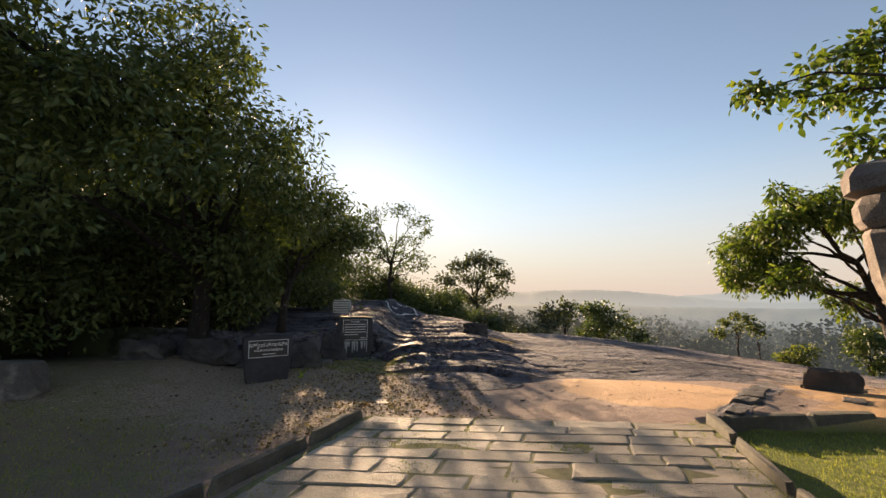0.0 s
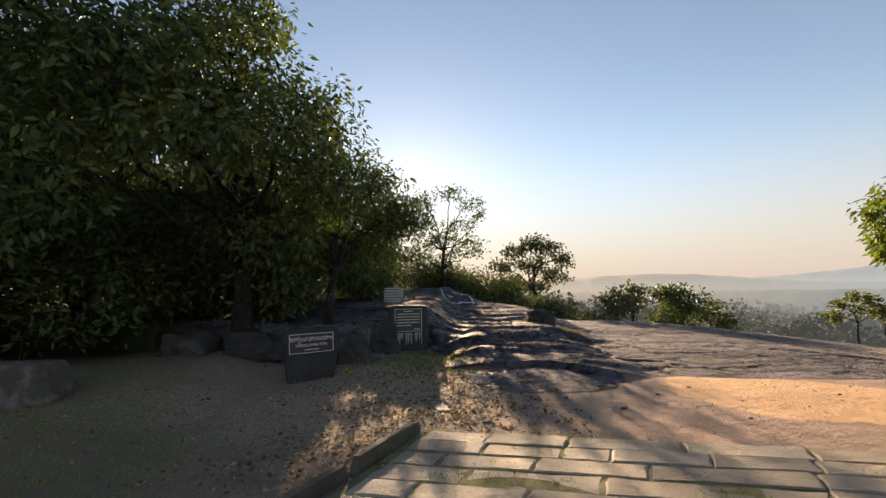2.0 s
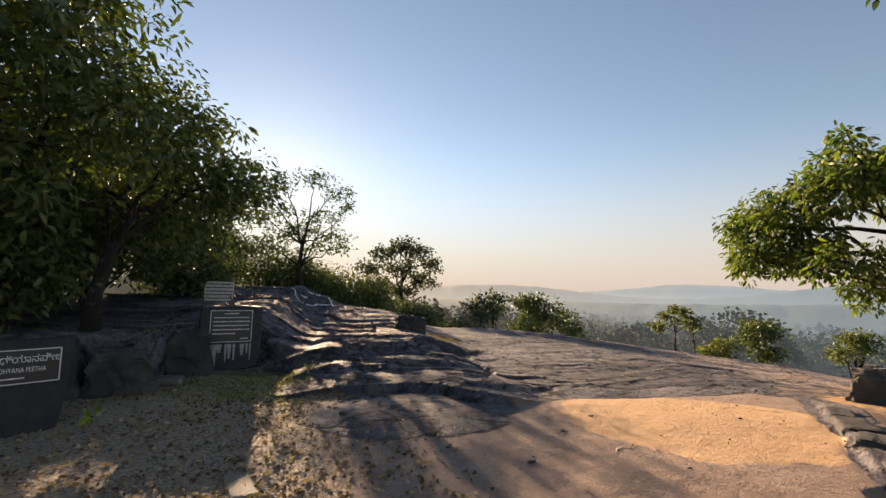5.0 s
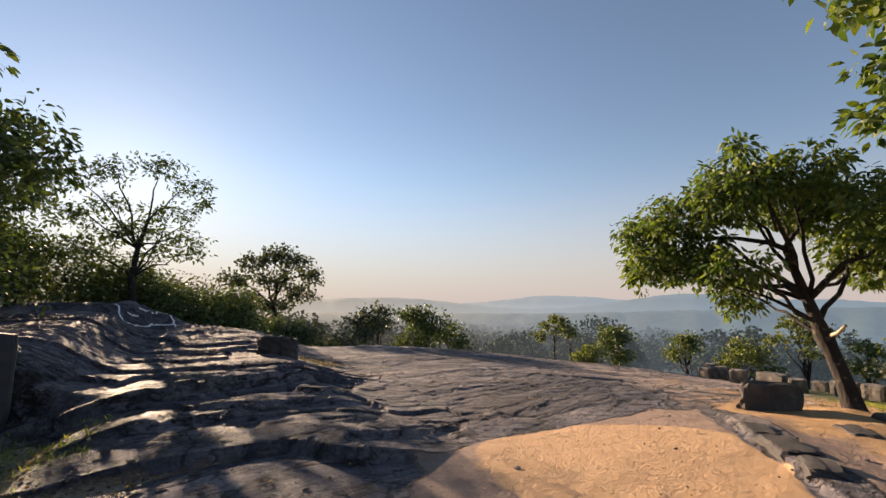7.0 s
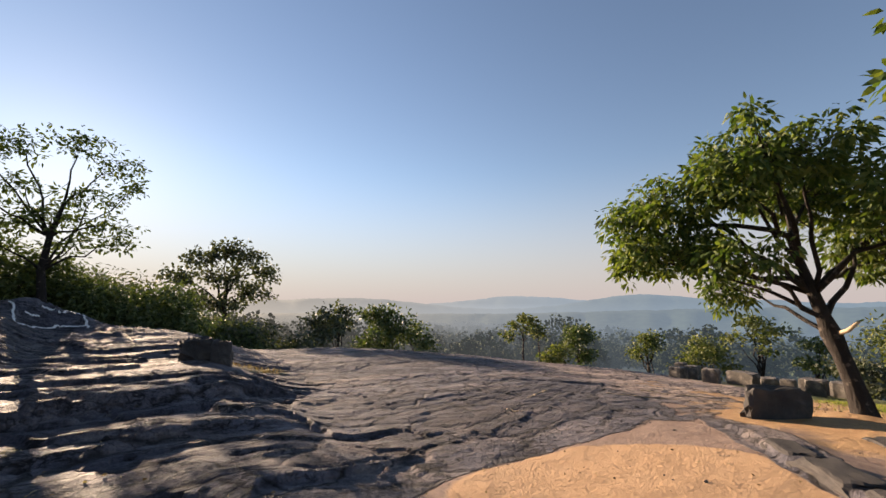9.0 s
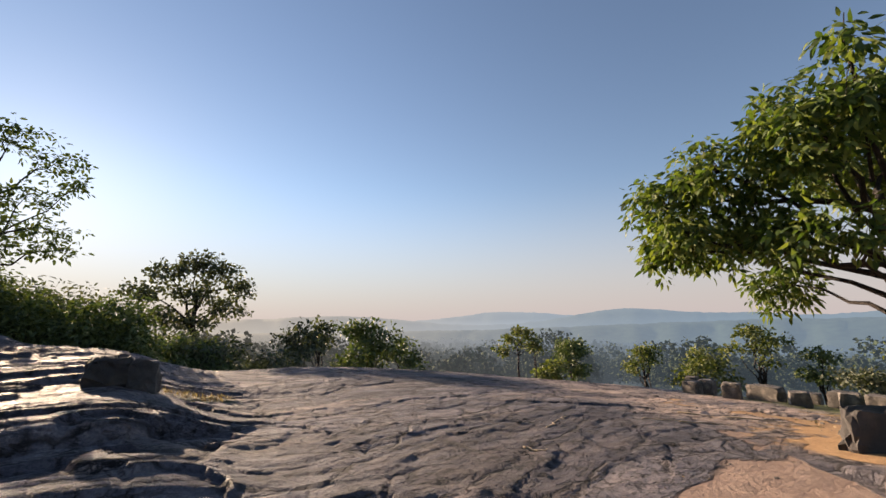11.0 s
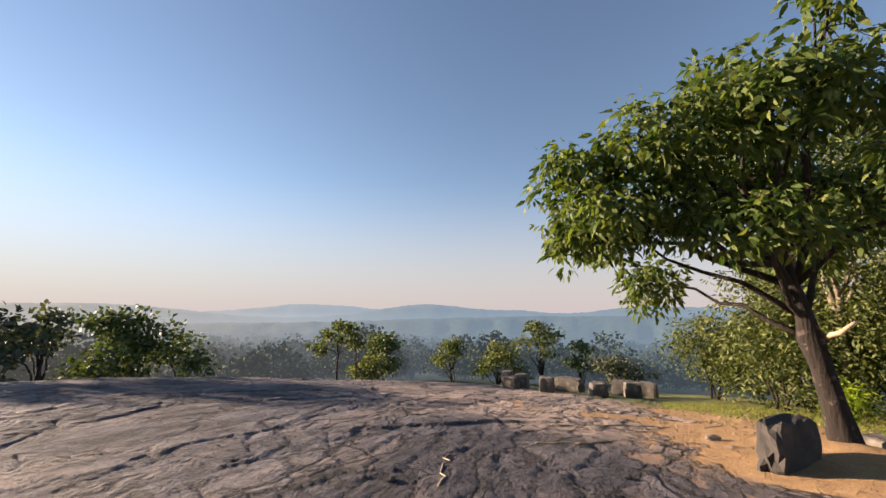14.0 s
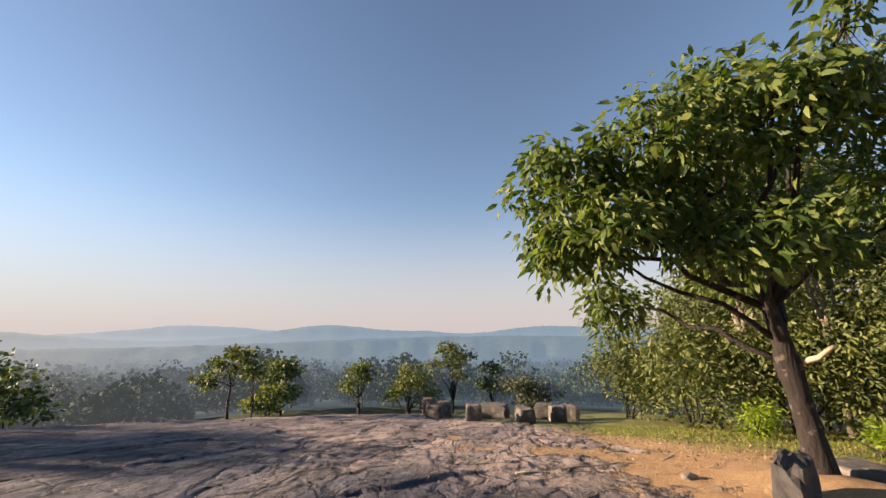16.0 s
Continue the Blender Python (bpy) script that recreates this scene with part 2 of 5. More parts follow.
def painted_haze_mat(name, color, haze_glow, length, leafy=False):
    """Far country: colour fades with distance from the hilltop into painted, glowing morning mist."""
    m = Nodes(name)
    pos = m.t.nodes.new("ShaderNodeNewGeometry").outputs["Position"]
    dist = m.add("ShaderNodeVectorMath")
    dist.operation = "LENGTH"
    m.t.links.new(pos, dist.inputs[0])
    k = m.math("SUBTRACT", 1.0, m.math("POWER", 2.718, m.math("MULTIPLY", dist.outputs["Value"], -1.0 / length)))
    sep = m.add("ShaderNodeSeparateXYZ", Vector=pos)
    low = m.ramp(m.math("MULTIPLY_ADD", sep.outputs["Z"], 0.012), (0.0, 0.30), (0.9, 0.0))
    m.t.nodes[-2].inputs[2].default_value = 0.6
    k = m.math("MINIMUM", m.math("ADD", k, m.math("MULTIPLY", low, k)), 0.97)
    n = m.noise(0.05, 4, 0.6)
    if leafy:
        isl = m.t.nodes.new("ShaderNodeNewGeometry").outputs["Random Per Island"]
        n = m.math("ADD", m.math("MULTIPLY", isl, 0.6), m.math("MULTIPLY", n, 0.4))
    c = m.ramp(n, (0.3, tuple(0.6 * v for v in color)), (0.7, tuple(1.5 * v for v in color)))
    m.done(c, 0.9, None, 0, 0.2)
    # painted mist turns from grey in the north to blue in the east
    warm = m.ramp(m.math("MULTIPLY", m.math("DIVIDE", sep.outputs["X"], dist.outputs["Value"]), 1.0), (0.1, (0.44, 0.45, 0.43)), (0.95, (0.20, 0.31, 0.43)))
    em = m.add("ShaderNodeEmission", Color=warm, Strength=haze_glow)
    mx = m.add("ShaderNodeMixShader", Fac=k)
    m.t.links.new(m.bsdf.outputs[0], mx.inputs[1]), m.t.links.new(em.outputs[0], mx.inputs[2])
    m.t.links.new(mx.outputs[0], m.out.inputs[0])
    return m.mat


def ground_mat():
    m = Nodes("hilltop_ground")
    zone = m.t.nodes.new("ShaderNodeVertexColor")
    zone.layer_name = "zone"
    zone2 = m.t.nodes.new("ShaderNodeVertexColor")
    zone2.layer_name = "zone2"
    s1, s2 = m.add("ShaderNodeSeparateColor", Color=zone.outputs[0]), m.add("ShaderNodeSeparateColor", Color=zone2.outputs[0])
    n1, n2, n3, n4 = m.noise(0.7, 5), m.noise(4.5, 6, 0.65), m.noise(38, 5, 0.7), m.noise(150, 3, 0.6)
    grain = m.math("ADD", m.math("MULTIPLY", n3, 0.6), m.math("MULTIPLY", n4, 0.4))

    def sharp(v, width=0.12):
        w = m.math("ADD", v, m.math("MULTIPLY", m.math("SUBTRACT", n2, 0.5), 0.9))
        return m.ramp(w, (0.5 - width, 0.0), (0.5 + width, 1.0))
    soil = m.mix(m.ramp(n2, (0.35, 0.0), (0.7, 1.0)), (0.27, 0.185, 0.148), (0.42, 0.305, 0.245))
    soil = m.mix(m.ramp(grain, (0.40, 0.45), (0.62, 0.0)), soil, (0.12, 0.085, 0.065))
    litter = m.mix(m.ramp(n3, (0.40, 0.0), (0.60, 1.0)), (0.19, 0.14, 0.105), (0.43, 0.325, 0.235))
    c = m.mix(sharp(s2.outputs[0], 0.25), soil, litter)
    orange = m.mix(m.ramp(n2, (0.3, 0.0), (0.75, 1.0)), (0.42, 0.245, 0.12), (0.60, 0.385, 0.21))
    orange = m.mix(m.ramp(grain, (0.38, 0.6), (0.56, 0.0)), orange, (0.20, 0.12, 0.06))
    c = m.mix(sharp(s2.outputs[1], 0.2), c, orange)
    sand = m.mix(m.ramp(n1, (0.3, 0.0), (0.7, 1.0)), (0.50, 0.31, 0.175), (0.56, 0.36, 0.21))
    sand = m.mix(m.ramp(n4, (0.35, 0.25), (0.55, 0.0)), sand, (0.34, 0.20, 0.11))
    c = m.mix(sharp(s1.outputs[1], 0.10), c, sand)
    strip = m.add("ShaderNodeMapping", Vector=m.coord, Scale=(0.55, 1.6, 1.0), Rotation=(0, 0, 0.25))
    streak = m.noise(1.4, 7, 0.65, strip.outputs[0])
    rock = m.ramp(streak, (0.32, (0.052, 0.050, 0.056)), (0.45, (0.115, 0.106, 0.110)), (0.58, (0.185, 0.165, 0.160)), (0.72, (0.29, 0.24, 0.205)))
    strip2 = m.add("ShaderNodeMapping", Vector=m.coord, Scale=(0.35, 0.8, 1.0), Rotation=(0, 0, -0.2), Location=(4, 2, 0))
    rock = m.mix(m.ramp(m.noise(1.1, 7, 0.68, strip2.outputs[0]), (0.50, 0.0), (0.62, 0.55)), rock, (0.30, 0.225, 0.16))
    rock = m.mix(m.ramp(m.noise(1.7, 9, 0.78), (0.53, 0.0), (0.60, 0.7)), rock, (0.055, 0.052, 0.058))
    rock = m.mix(m.ramp(m.noise(0.45, 6, 0.6), (0.50, 0.0), (0.62, 0.4)), rock, (0.055, 0.052, 0.060))
    rock = m.mix(m.ramp(m.noise(6.0, 7, 0.75), (0.56, 0.0), (0.68, 0.45)), rock, (0.36, 0.31, 0.27))
    rock = m.mix(m.ramp(grain, (0.40, 0.7), (0.56, 0.0)), rock, (0.045, 0.040, 0.042))
    rock = m.mix(m.math("MULTIPLY", s2.outputs[1], 0.68), rock, (0.48, 0.355, 0.255))
    rock = m.mix(1.0, rock, (0.93, 0.97, 1.12), "MULTIPLY")
    crack = m.add("ShaderNodeTexVoronoi", Vector=m.mix(0.35, m.coord, m.add("ShaderNodeTexNoise", Vector=m.coord, Scale=1.6, Detail=5.0).outputs["Color"]), Scale=1.15)
    crack.feature = "DISTANCE_TO_EDGE"
    line = m.ramp(crack.outputs["Distance"], (0.0, 1.0), (0.022, 0.0))
    line = m.mix(1.0, line, m.ramp(n1, (0.45, 0.0), (0.55, 1.0)), "MULTIPLY")
    flat = m.add("ShaderNodeMapping", Vector=m.mix(0.5, m.coord, m.add("ShaderNodeTexNoise", Vector=m.coord, Scale=0.9, Detail=6.0).outputs["Color"]), Scale=(0.7, 2.4, 1.0), Rotation=(0, 0, 0.3))
    scarp = m.add("ShaderNodeTexVoronoi", Vector=flat.outputs[0], Scale=1.1)
    scarp.feature = "DISTANCE_TO_EDGE"
    line2 = m.ramp(scarp.outputs["Distance"], (0.0, 1.0), (0.042, 0.0))
    line2 = m.mix(1.0, line2, m.ramp(m.noise(1.3, 4), (0.41, 0.0), (0.51, 1.0)), "MULTIPLY")
    line = m.mix(1.0, line, line2, "ADD")
    ledge = m.noise(0.8, 9, 0.62, m.add("ShaderNodeMapping", Vector=m.coord, Scale=(0.5, 1.5, 1.0), Rotation=(0, 0, 0.35)).outputs[0])
    ledge2 = m.noise(1.2, 9, 0.62, m.add("ShaderNodeMapping", Vector=m.coord, Scale=(0.9, 1.3, 1.0), Rotation=(0, 0, -0.7), Location=(9, 5, 2)).outputs[0])
    for v in (ledge, ledge2):
        for at in (0.42, 0.50, 0.57):
            rim_line = m.ramp(v, (at - 0.016, 0.0), (at, 0.95), (at + 0.004, 0.0))
            line = m.mix(1.0, line, m.mix(1.0, rim_line, m.ramp(m.noise(2.1, 3), (0.44, 0.0), (0.54, 1.0)), "MULTIPLY"), "ADD")
    peel = m.math("ADD", m.ramp(ledge, (0.416, 0.0), (0.424, 0.33), (0.496, 0.33), (0.504, 0.66), (0.566, 0.66), (0.574, 1.0)), m.ramp(ledge2, (0.495, 0.0), (0.505, 0.6)))
    plate = m.add("ShaderNodeTexVoronoi", Vector=flat.outputs[0], Scale=1.1)
    tone = m.ramp(m.add("ShaderNodeSeparateColor", Color=plate.outputs["Color"]).outputs[0], (0.0, (0.62, 0.62, 0.66)), (0.5, (1.0, 1.0, 1.0)), (1.0, (1.5, 1.44, 1.36)))
    rock = m.mix(1.0, rock, tone, "MULTIPLY")
    rock = m.mix(m.math("MINIMUM", line, 1.0), rock, (0.030, 0.026, 0.027))
    mottle = m.math("ADD", s1.outputs[0], m.math("MULTIPLY", m.math("SUBTRACT", streak, 0.5), 1.7))
    rockm = sharp(mottle, 0.12)
    c = m.mix(rockm, c, rock)
    grass = m.mix(m.ramp(n2, (0.3, 0.0), (0.7, 1.0)), (0.085, 0.120, 0.024), (0.19, 0.215, 0.048))
    grass = m.mix(m.ramp(n3, (0.35, 0.6), (0.60, 0.0)), grass, (0.10, 0.085, 0.04))
    c = m.mix(sharp(s1.outputs[2], 0.30), c, grass)
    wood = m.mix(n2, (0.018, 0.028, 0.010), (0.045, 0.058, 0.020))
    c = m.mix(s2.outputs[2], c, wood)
    h = m.math("ADD", m.math("MULTIPLY", n3, 1.0), m.math("MULTIPLY", n2, 2.2))
    h = m.math("ADD", h, m.math("MULTIPLY", m.math("MULTIPLY", streak, rockm), 3.0))
    h = m.math("SUBTRACT", h, m.math("MULTIPLY", m.math("MULTIPLY", line, rockm), 1.2))
    h = m.math("ADD", h, m.math("MULTIPLY", m.math("MULTIPLY", peel, rockm), 4.5))
    nrm = m.bump(h, 1.0, 0.024)
    rough = m.mix(rockm, m.ramp(n2, (0.3, 0.75), (0.7, 0.95)), m.ramp(n2, (0.3, 0.62), (0.7, 0.90)))
    return m.done(c, rough, nrm, 0, 0.3)


GROUND = ground_mat()
BLOCK = stone_mat("weathered_block", (0.020, 0.019, 0.018), (0.055, 0.049, 0.044), (0.25, 0.215, 0.18), 9.0)
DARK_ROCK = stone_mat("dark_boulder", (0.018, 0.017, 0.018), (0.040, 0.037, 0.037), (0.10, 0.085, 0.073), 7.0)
PAVER = stone_mat("worn_granite", (0.15, 0.125, 0.095), (0.27, 0.225, 0.17), (0.42, 0.36, 0.28), 3.0, 0.75, 0.8)
KERB = stone_mat("mossy_kerb", (0.022, 0.024, 0.017), (0.065, 0.060, 0.046), (0.19, 0.16, 0.115), 6.0)
PILLAR = stone_mat("carved_pillar_stone", (0.045, 0.034, 0.030), (0.13, 0.10, 0.085), (0.42, 0.36, 0.31), 7.0)
SLATE = plain_mat("black_slate", (0.022, 0.022, 0.025), 0.65, 9.0, 0.5)
PANEL = plain_mat("polished_black_panel", (0.018, 0.018, 0.020), 0.35, 30.0, 0.3)
WHITE = plain_mat("white_paint", (0.72, 0.71, 0.68), 0.6, 40.0, 0.15)
GREYPAINT = plain_mat("grey_weathered_board", (0.50, 0.49, 0.46), 0.7, 12.0, 0.25)
CHALK = plain_mat("white_lime_streak", (0.34, 0.34, 0.33), 0.9, 30.0, 0.4)
METAL = plain_mat("rusty_iron", (0.10, 0.07, 0.055), 0.6, 30.0, 0.4)
BARK = bark_mat("dark_bark", (0.015, 0.011, 0.009), (0.13, 0.105, 0.09))
BARK_PALE = bark_mat("pale_bark", (0.13, 0.105, 0.08), (0.40, 0.34, 0.27))
CUT_WOOD = plain_mat("bare_pale_wood", (0.52, 0.40, 0.27), 0.8, 14.0, 0.3)
LEAF_MAIN = leaf_mat("glossy_green_leaf", (0.032, 0.060, 0.016), (0.070, 0.112, 0.030), (0.150, 0.178, 0.050), 0.30, 0.56)
LEAF_DARK = leaf_mat("dark_green_leaf", (0.034, 0.056, 0.022), (0.072, 0.104, 0.036), (0.120, 0.145, 0.050), 0.15, 0.58)
LEAF_BUSH = leaf_mat("olive_bush_leaf", (0.028, 0.044, 0.012), (0.080, 0.104, 0.030), (0.170, 0.180, 0.058), 0.22, 0.62)
LEAF_LIGHT = leaf_mat("fresh_light_leaf", (0.09, 0.14, 0.015), (0.17, 0.24, 0.025), (0.28, 0.34, 0.05), 0.5, 0.4)
# greyed leaf colour: distance haze is painted into it
LEAF_FAR = leaf_mat("haze_tinted_leaf", (0.032, 0.044, 0.027), (0.066, 0.078, 0.046), (0.115, 0.118, 0.072), 0.18, 0.6)
GRASS = leaf_mat("grass_blade", (0.08, 0.115, 0.02), (0.17, 0.20, 0.04), (0.30, 0.29, 0.08), 0.4, 0.6)
DRY = leaf_mat("dry_fallen_leaf", (0.06, 0.035, 0.02), (0.19, 0.12, 0.065), (0.42, 0.32, 0.20), 0.15, 0.7)
# these far materials carry painted haze, mixed in as emission
VALLEY = painted_haze_mat("valley_painted_haze", (0.030, 0.045, 0.022), 0.38, 400)
WOODS = painted_haze_mat("woods_painted_haze", (0.034, 0.050, 0.024), 0.38, 330, True)
HILLS = painted_haze_mat("hills_painted_haze", (0.03, 0.05, 0.03), 0.62, 2000)


# ---- mesh helpers ----
def mesh_of(name, verts, faces, mat, smooth=False):
    me = bpy.data.meshes.new(name)
    v = verts.tolist() if hasattr(verts, "tolist") else [tuple(p) for p in verts]
    f = faces.tolist() if hasattr(faces, "tolist") else faces
    me.from_pydata(v, [], f)
    me.materials.append(mat)
    if smooth:
        me.shade_smooth()
    return me


def part(name, data, material, parent=None, label="", smooth=False):
    """One mesh object from a bmesh or (verts, faces), under a thing or a part."""
    if isinstance(data, tuple):
        me = mesh_of(name, data[0], data[1], material, smooth)
    else:
        me = bpy.data.meshes.new(name)
        data.normal_update()
        data.to_mesh(me)
        data.free()
        me.materials.append(material)
        if smooth:
            me.shade_smooth()
    ob = new(name, me)
    ob.parent = parent
    if label:
        tagged(ob, label)
    return ob


def thing(name, label, category, m=None, group="", kind=""):
    ob = new(name)
    ob.empty_display_size = 0.2
    ob.matrix_world = m or Matrix()
    return tagged(ob, label, category, group, kind)


def join(pieces):
    """Several (verts, faces) lists as one."""
    vs, fs, k = [], [], 0
    for v, f in pieces:
        vs.extend(map(tuple, v))
        fs.extend([tuple(i + k for i in q) for q in f])
        k += len(v)
    return vs, fs


def tube(points, radii, sides=8, rough=0.0, seed=0):
    """A tapered, closed tube along points."""
    pts = [Vector(p) for p in points]
    vs, fs = [], []
    side = None
    for i, p in enumerate(pts):
        d = (pts[min(i + 1, len(pts) - 1)] - pts[max(i - 1, 0)]).normalized()
        if side is None:
            side = d.orthogonal().normalized()
        side = (side - d * side.dot(d)).normalized()
        up = d.cross(side)
        for k in range(sides):
            a = 2 * math.pi * k / sides
            r = radii[i] * (1 + rough * noise.noise(Vector((k * 1.7 + seed, i * 0.6, seed))))
            vs.append(tuple(p + (side * math.cos(a) + up * math.sin(a)) * r))
    for i in range(len(pts) - 1):
        for k in range(sides):
            k2 = (k + 1) % sides
            fs.append((i * sides + k, i * sides + k2, (i + 1) * sides + k2, (i + 1) * sides + k))
    fs.append(tuple(reversed(range(sides))))
    fs.append(tuple(range((len(pts) - 1) * sides, len(pts) * sides)))
    return vs, fs


def bend(a, b, n, sag, rng, wob=0.06):
    """A crooked line from a to b that arches by sag."""
    a, b = np.array(a, float), np.array(b, float)
    L = np.linalg.norm(b - a)
    out = []
    for i in range(n + 1):
        t = i / n
        p = a + (b - a) * t + np.array((0, 0, sag * L * 4 * t * (1 - t)))
        if 0 < i < n:
            p = p + rng.normal(0, wob * L / n ** 0.5, 3)
        out.append(p)
    return out


def leaves(base, way, size, width, curl, rng):
    """Many bent, pointed leaves: base points, directions and lengths as arrays."""
    n = len(base)
    way = way / np.maximum(np.linalg.norm(way, axis=1, keepdims=True), 1e-6)
    rnd = rng.normal(0, 1, (n, 3)) + np.array((0, 0, 0.9))
    side = np.cross(way, rnd)
    side /= np.maximum(np.linalg.norm(side, axis=1, keepdims=True), 1e-6)
    up = np.cross(side, way)
    s = size[:, None]
    rows = [base]
    for at, half, lift in ((0.30, 1.0, 1.3), (0.66, 0.78, 1.0)):
        for sign in (1, -1):
            rows.append(base + way * s * at + side * (sign * half * width) * s + up * s * curl * lift)
    rows.append(base + way * s - up * s * curl * 0.8)
    f = np.array([(0, 2, 1), (1, 2, 4), (1, 4, 3), (3, 4, 5)])
    return np.stack(rows, 1).reshape(-1, 3), (np.arange(n)[:, None, None] * 6 + f[None]).reshape(-1, 3)


def lobe_points(lobes, per_m2, rng, shell=0.55):
    """Cluster centres on and inside ellipsoid lobes (x, y, z, rx, ry, rz)."""
    out = []
    for x, y, z, rx, ry, rz in lobes:
        n = max(6, int(per_m2 * 4 * math.pi * ((rx * ry + rx * rz + ry * rz) / 3)))
        d = rng.normal(0, 1, (n, 3))
        d /= np.linalg.norm(d, axis=1, keepdims=True)
        r = shell + (1 - shell) * rng.random(n) ** 0.6
        k = 1 + 0.28 * vnoise(d[:, 0] * 2.3 + x, d[:, 1] * 2.3 + d[:, 2] * 1.9 + y, 71)
        out.append(np.array((x, y, z)) + d * (r * k)[:, None] * np.array((rx, ry, rz)))
    return np.concatenate(out)


def crown(centres, per, size, spread, rng, droop=0.5, width=0.17, curl=0.06):
    n = len(centres) * per
    d = rng.normal(0, 1, (n, 3)) * np.array((1, 1, 0.7))
    d /= np.linalg.norm(d, axis=1, keepdims=True)
    c = np.repeat(centres, per, 0)
    base = c + d * (spread * rng.random((n, 1)) ** 0.5)
    way = d + np.array((0, 0, -droop)) + rng.normal(0, 0.25, (n, 3))
    return leaves(base, way, size * rng.uniform(0.65, 1.25, n), width, curl, rng)


def tree(name, label, trunk, radii, lobes, rng, leaf, bark=BARK, per_m2=16, per=9, size=0.13, spread=0.16,
         droop=0.5, limb_r=0.05, shell=0.5, twigs=0.5, category="tree", group="", bare=(), width=0.17):
    """A tree: trunk line with radii, limbs to every lobe, twigs to the leaf clusters, and a leafy crown."""
    root = thing(name, label, category, pose(*trunk[0]), group)
    o = np.array(trunk[0])
    pieces = [tube([np.array(p) - o for p in trunk], radii, 10, 0.28, rng.integers(99))]
    part("trunk", join(pieces), bark, root, smooth=True)
    cents = lobe_points(lobes, per_m2, rng, shell)
    limbs, nodes = [], []
    for k, lb in enumerate(lobes):
        c = np.array(lb[:3])
        below = [p for p in trunk[len(trunk) // 2:] if p[2] < lb[2] - 0.3] or [trunk[-1]]
        start = np.array(below[-1 - int(rng.integers(0, min(3, len(below))))])
        line = bend(start, c, 6, 0.06, rng)
        r0 = limb_r * rng.uniform(0.75, 1.1)
        limbs.append([tube([p - o for p in line], [r0 * (1 - 0.8 * i / 6) for i in range(7)], 6, 0.15, 3)])
        nodes += [(p, r0 * (1 - 0.8 * i / 6), k) for i, p in enumerate(line) if i >= 2]
    pts = np.array([p for p, r, k in nodes])
    for c in cents[rng.random(len(cents)) < twigs]:
        n = int(np.argmin(np.linalg.norm(pts - c, axis=1)))
        if np.linalg.norm(pts[n] - c) < 3.5:
            line = bend(pts[n], c, 3, 0.05, rng, 0.1)
            r0 = max(0.006, nodes[n][1] * 0.45)
            limbs[nodes[n][2]].append(tube([p - o for p in line], [r0, r0 * 0.7, r0 * 0.45, r0 * 0.2], 4))
    for a, b in bare:
        line = bend(a, b, 4, 0.02, rng)
        limbs.append([tube([p - o for p in line], [0.02, 0.016, 0.012, 0.008, 0.004], 5)])
    for pieces in limbs:
        part("limb", join(pieces), bark, root, smooth=True)
    v, f = crown(cents, per, size, spread, rng, droop, width)
    part("crown", (v - o, f), leaf, root)
    return root


def bush(name, label, x, y, lobes, rng, leaf, per_m2=14, per=8, size=0.12, spread=0.2, category="bush", group="", stems=5):
    """A shrub: stems from the ground into leafy lobes given relative to its foot."""
    z = gz(x, y)
    root = thing(name, label, category, pose(x, y, z), group)
    for k in range(stems):
        lb = lobes[k % len(lobes)]
        line = bend((rng.normal(0, 0.1), rng.normal(0, 0.1), -0.05), (lb[0] + rng.normal(0, 0.2), lb[1] + rng.normal(0, 0.2), lb[2]), 4, 0.03, rng)
        part("stem", tube(line, [0.035, 0.028, 0.02, 0.014, 0.006], 5), BARK, root, smooth=True)
    v, f = crown(lobe_points(lobes, per_m2, rng, 0.45), per, size, spread, rng, 0.35)
    part("foliage", (v, f), leaf, root)
    return root


def chunk(sx, sy, sz, seed, cuts=3, rough=0.06, taper=0.1):
    """A rough-hewn block of stone standing on z = 0, edges worn."""
    bm = bmesh.new()
    bmesh.ops.create_cube(bm, size=1)
    bmesh.ops.subdivide_edges(bm, edges=bm.edges[:], cuts=cuts, use_grid_fill=True)
    for v in bm.verts:
        c = v.co.copy()
        e = sum(1 for a in c if abs(a) > 0.49)
        k = {3: 0.90, 2: 0.955}.get(e, 1.0)
        q = c * k
        nv = Vector((c.x * 2.1 + seed, c.y * 2.1 - seed, c.z * 2.1 + 2 * seed))
        d = noise.noise_vector(nv) * rough + noise.noise_vector(nv * 3) * rough * 0.4
        tz = 1 - taper * (c.z + 0.5)
        v.co = Vector(((q.x + d.x) * sx * tz, (q.y + d.y) * sy * tz, (q.z + 0.5 + (d.z if c.z > -0.4 else 0)) * sz))
    return bm


# ---- ground sheet ----
def graded(lo, hi, fine, end_lo, end_hi, growth=1.13):
    mid = list(np.arange(lo, hi + fine / 2, fine))
    up, step = [mid[-1]], fine
    while up[-1] < end_hi:
        step *= growth
        up.append(up[-1] + step)
    dn, step = [mid[0]], fine
    while dn[-1] > end_lo:
        step *= growth
        dn.append(dn[-1] - step)
    return np.array(dn[:0:-1] + mid + up[1:])


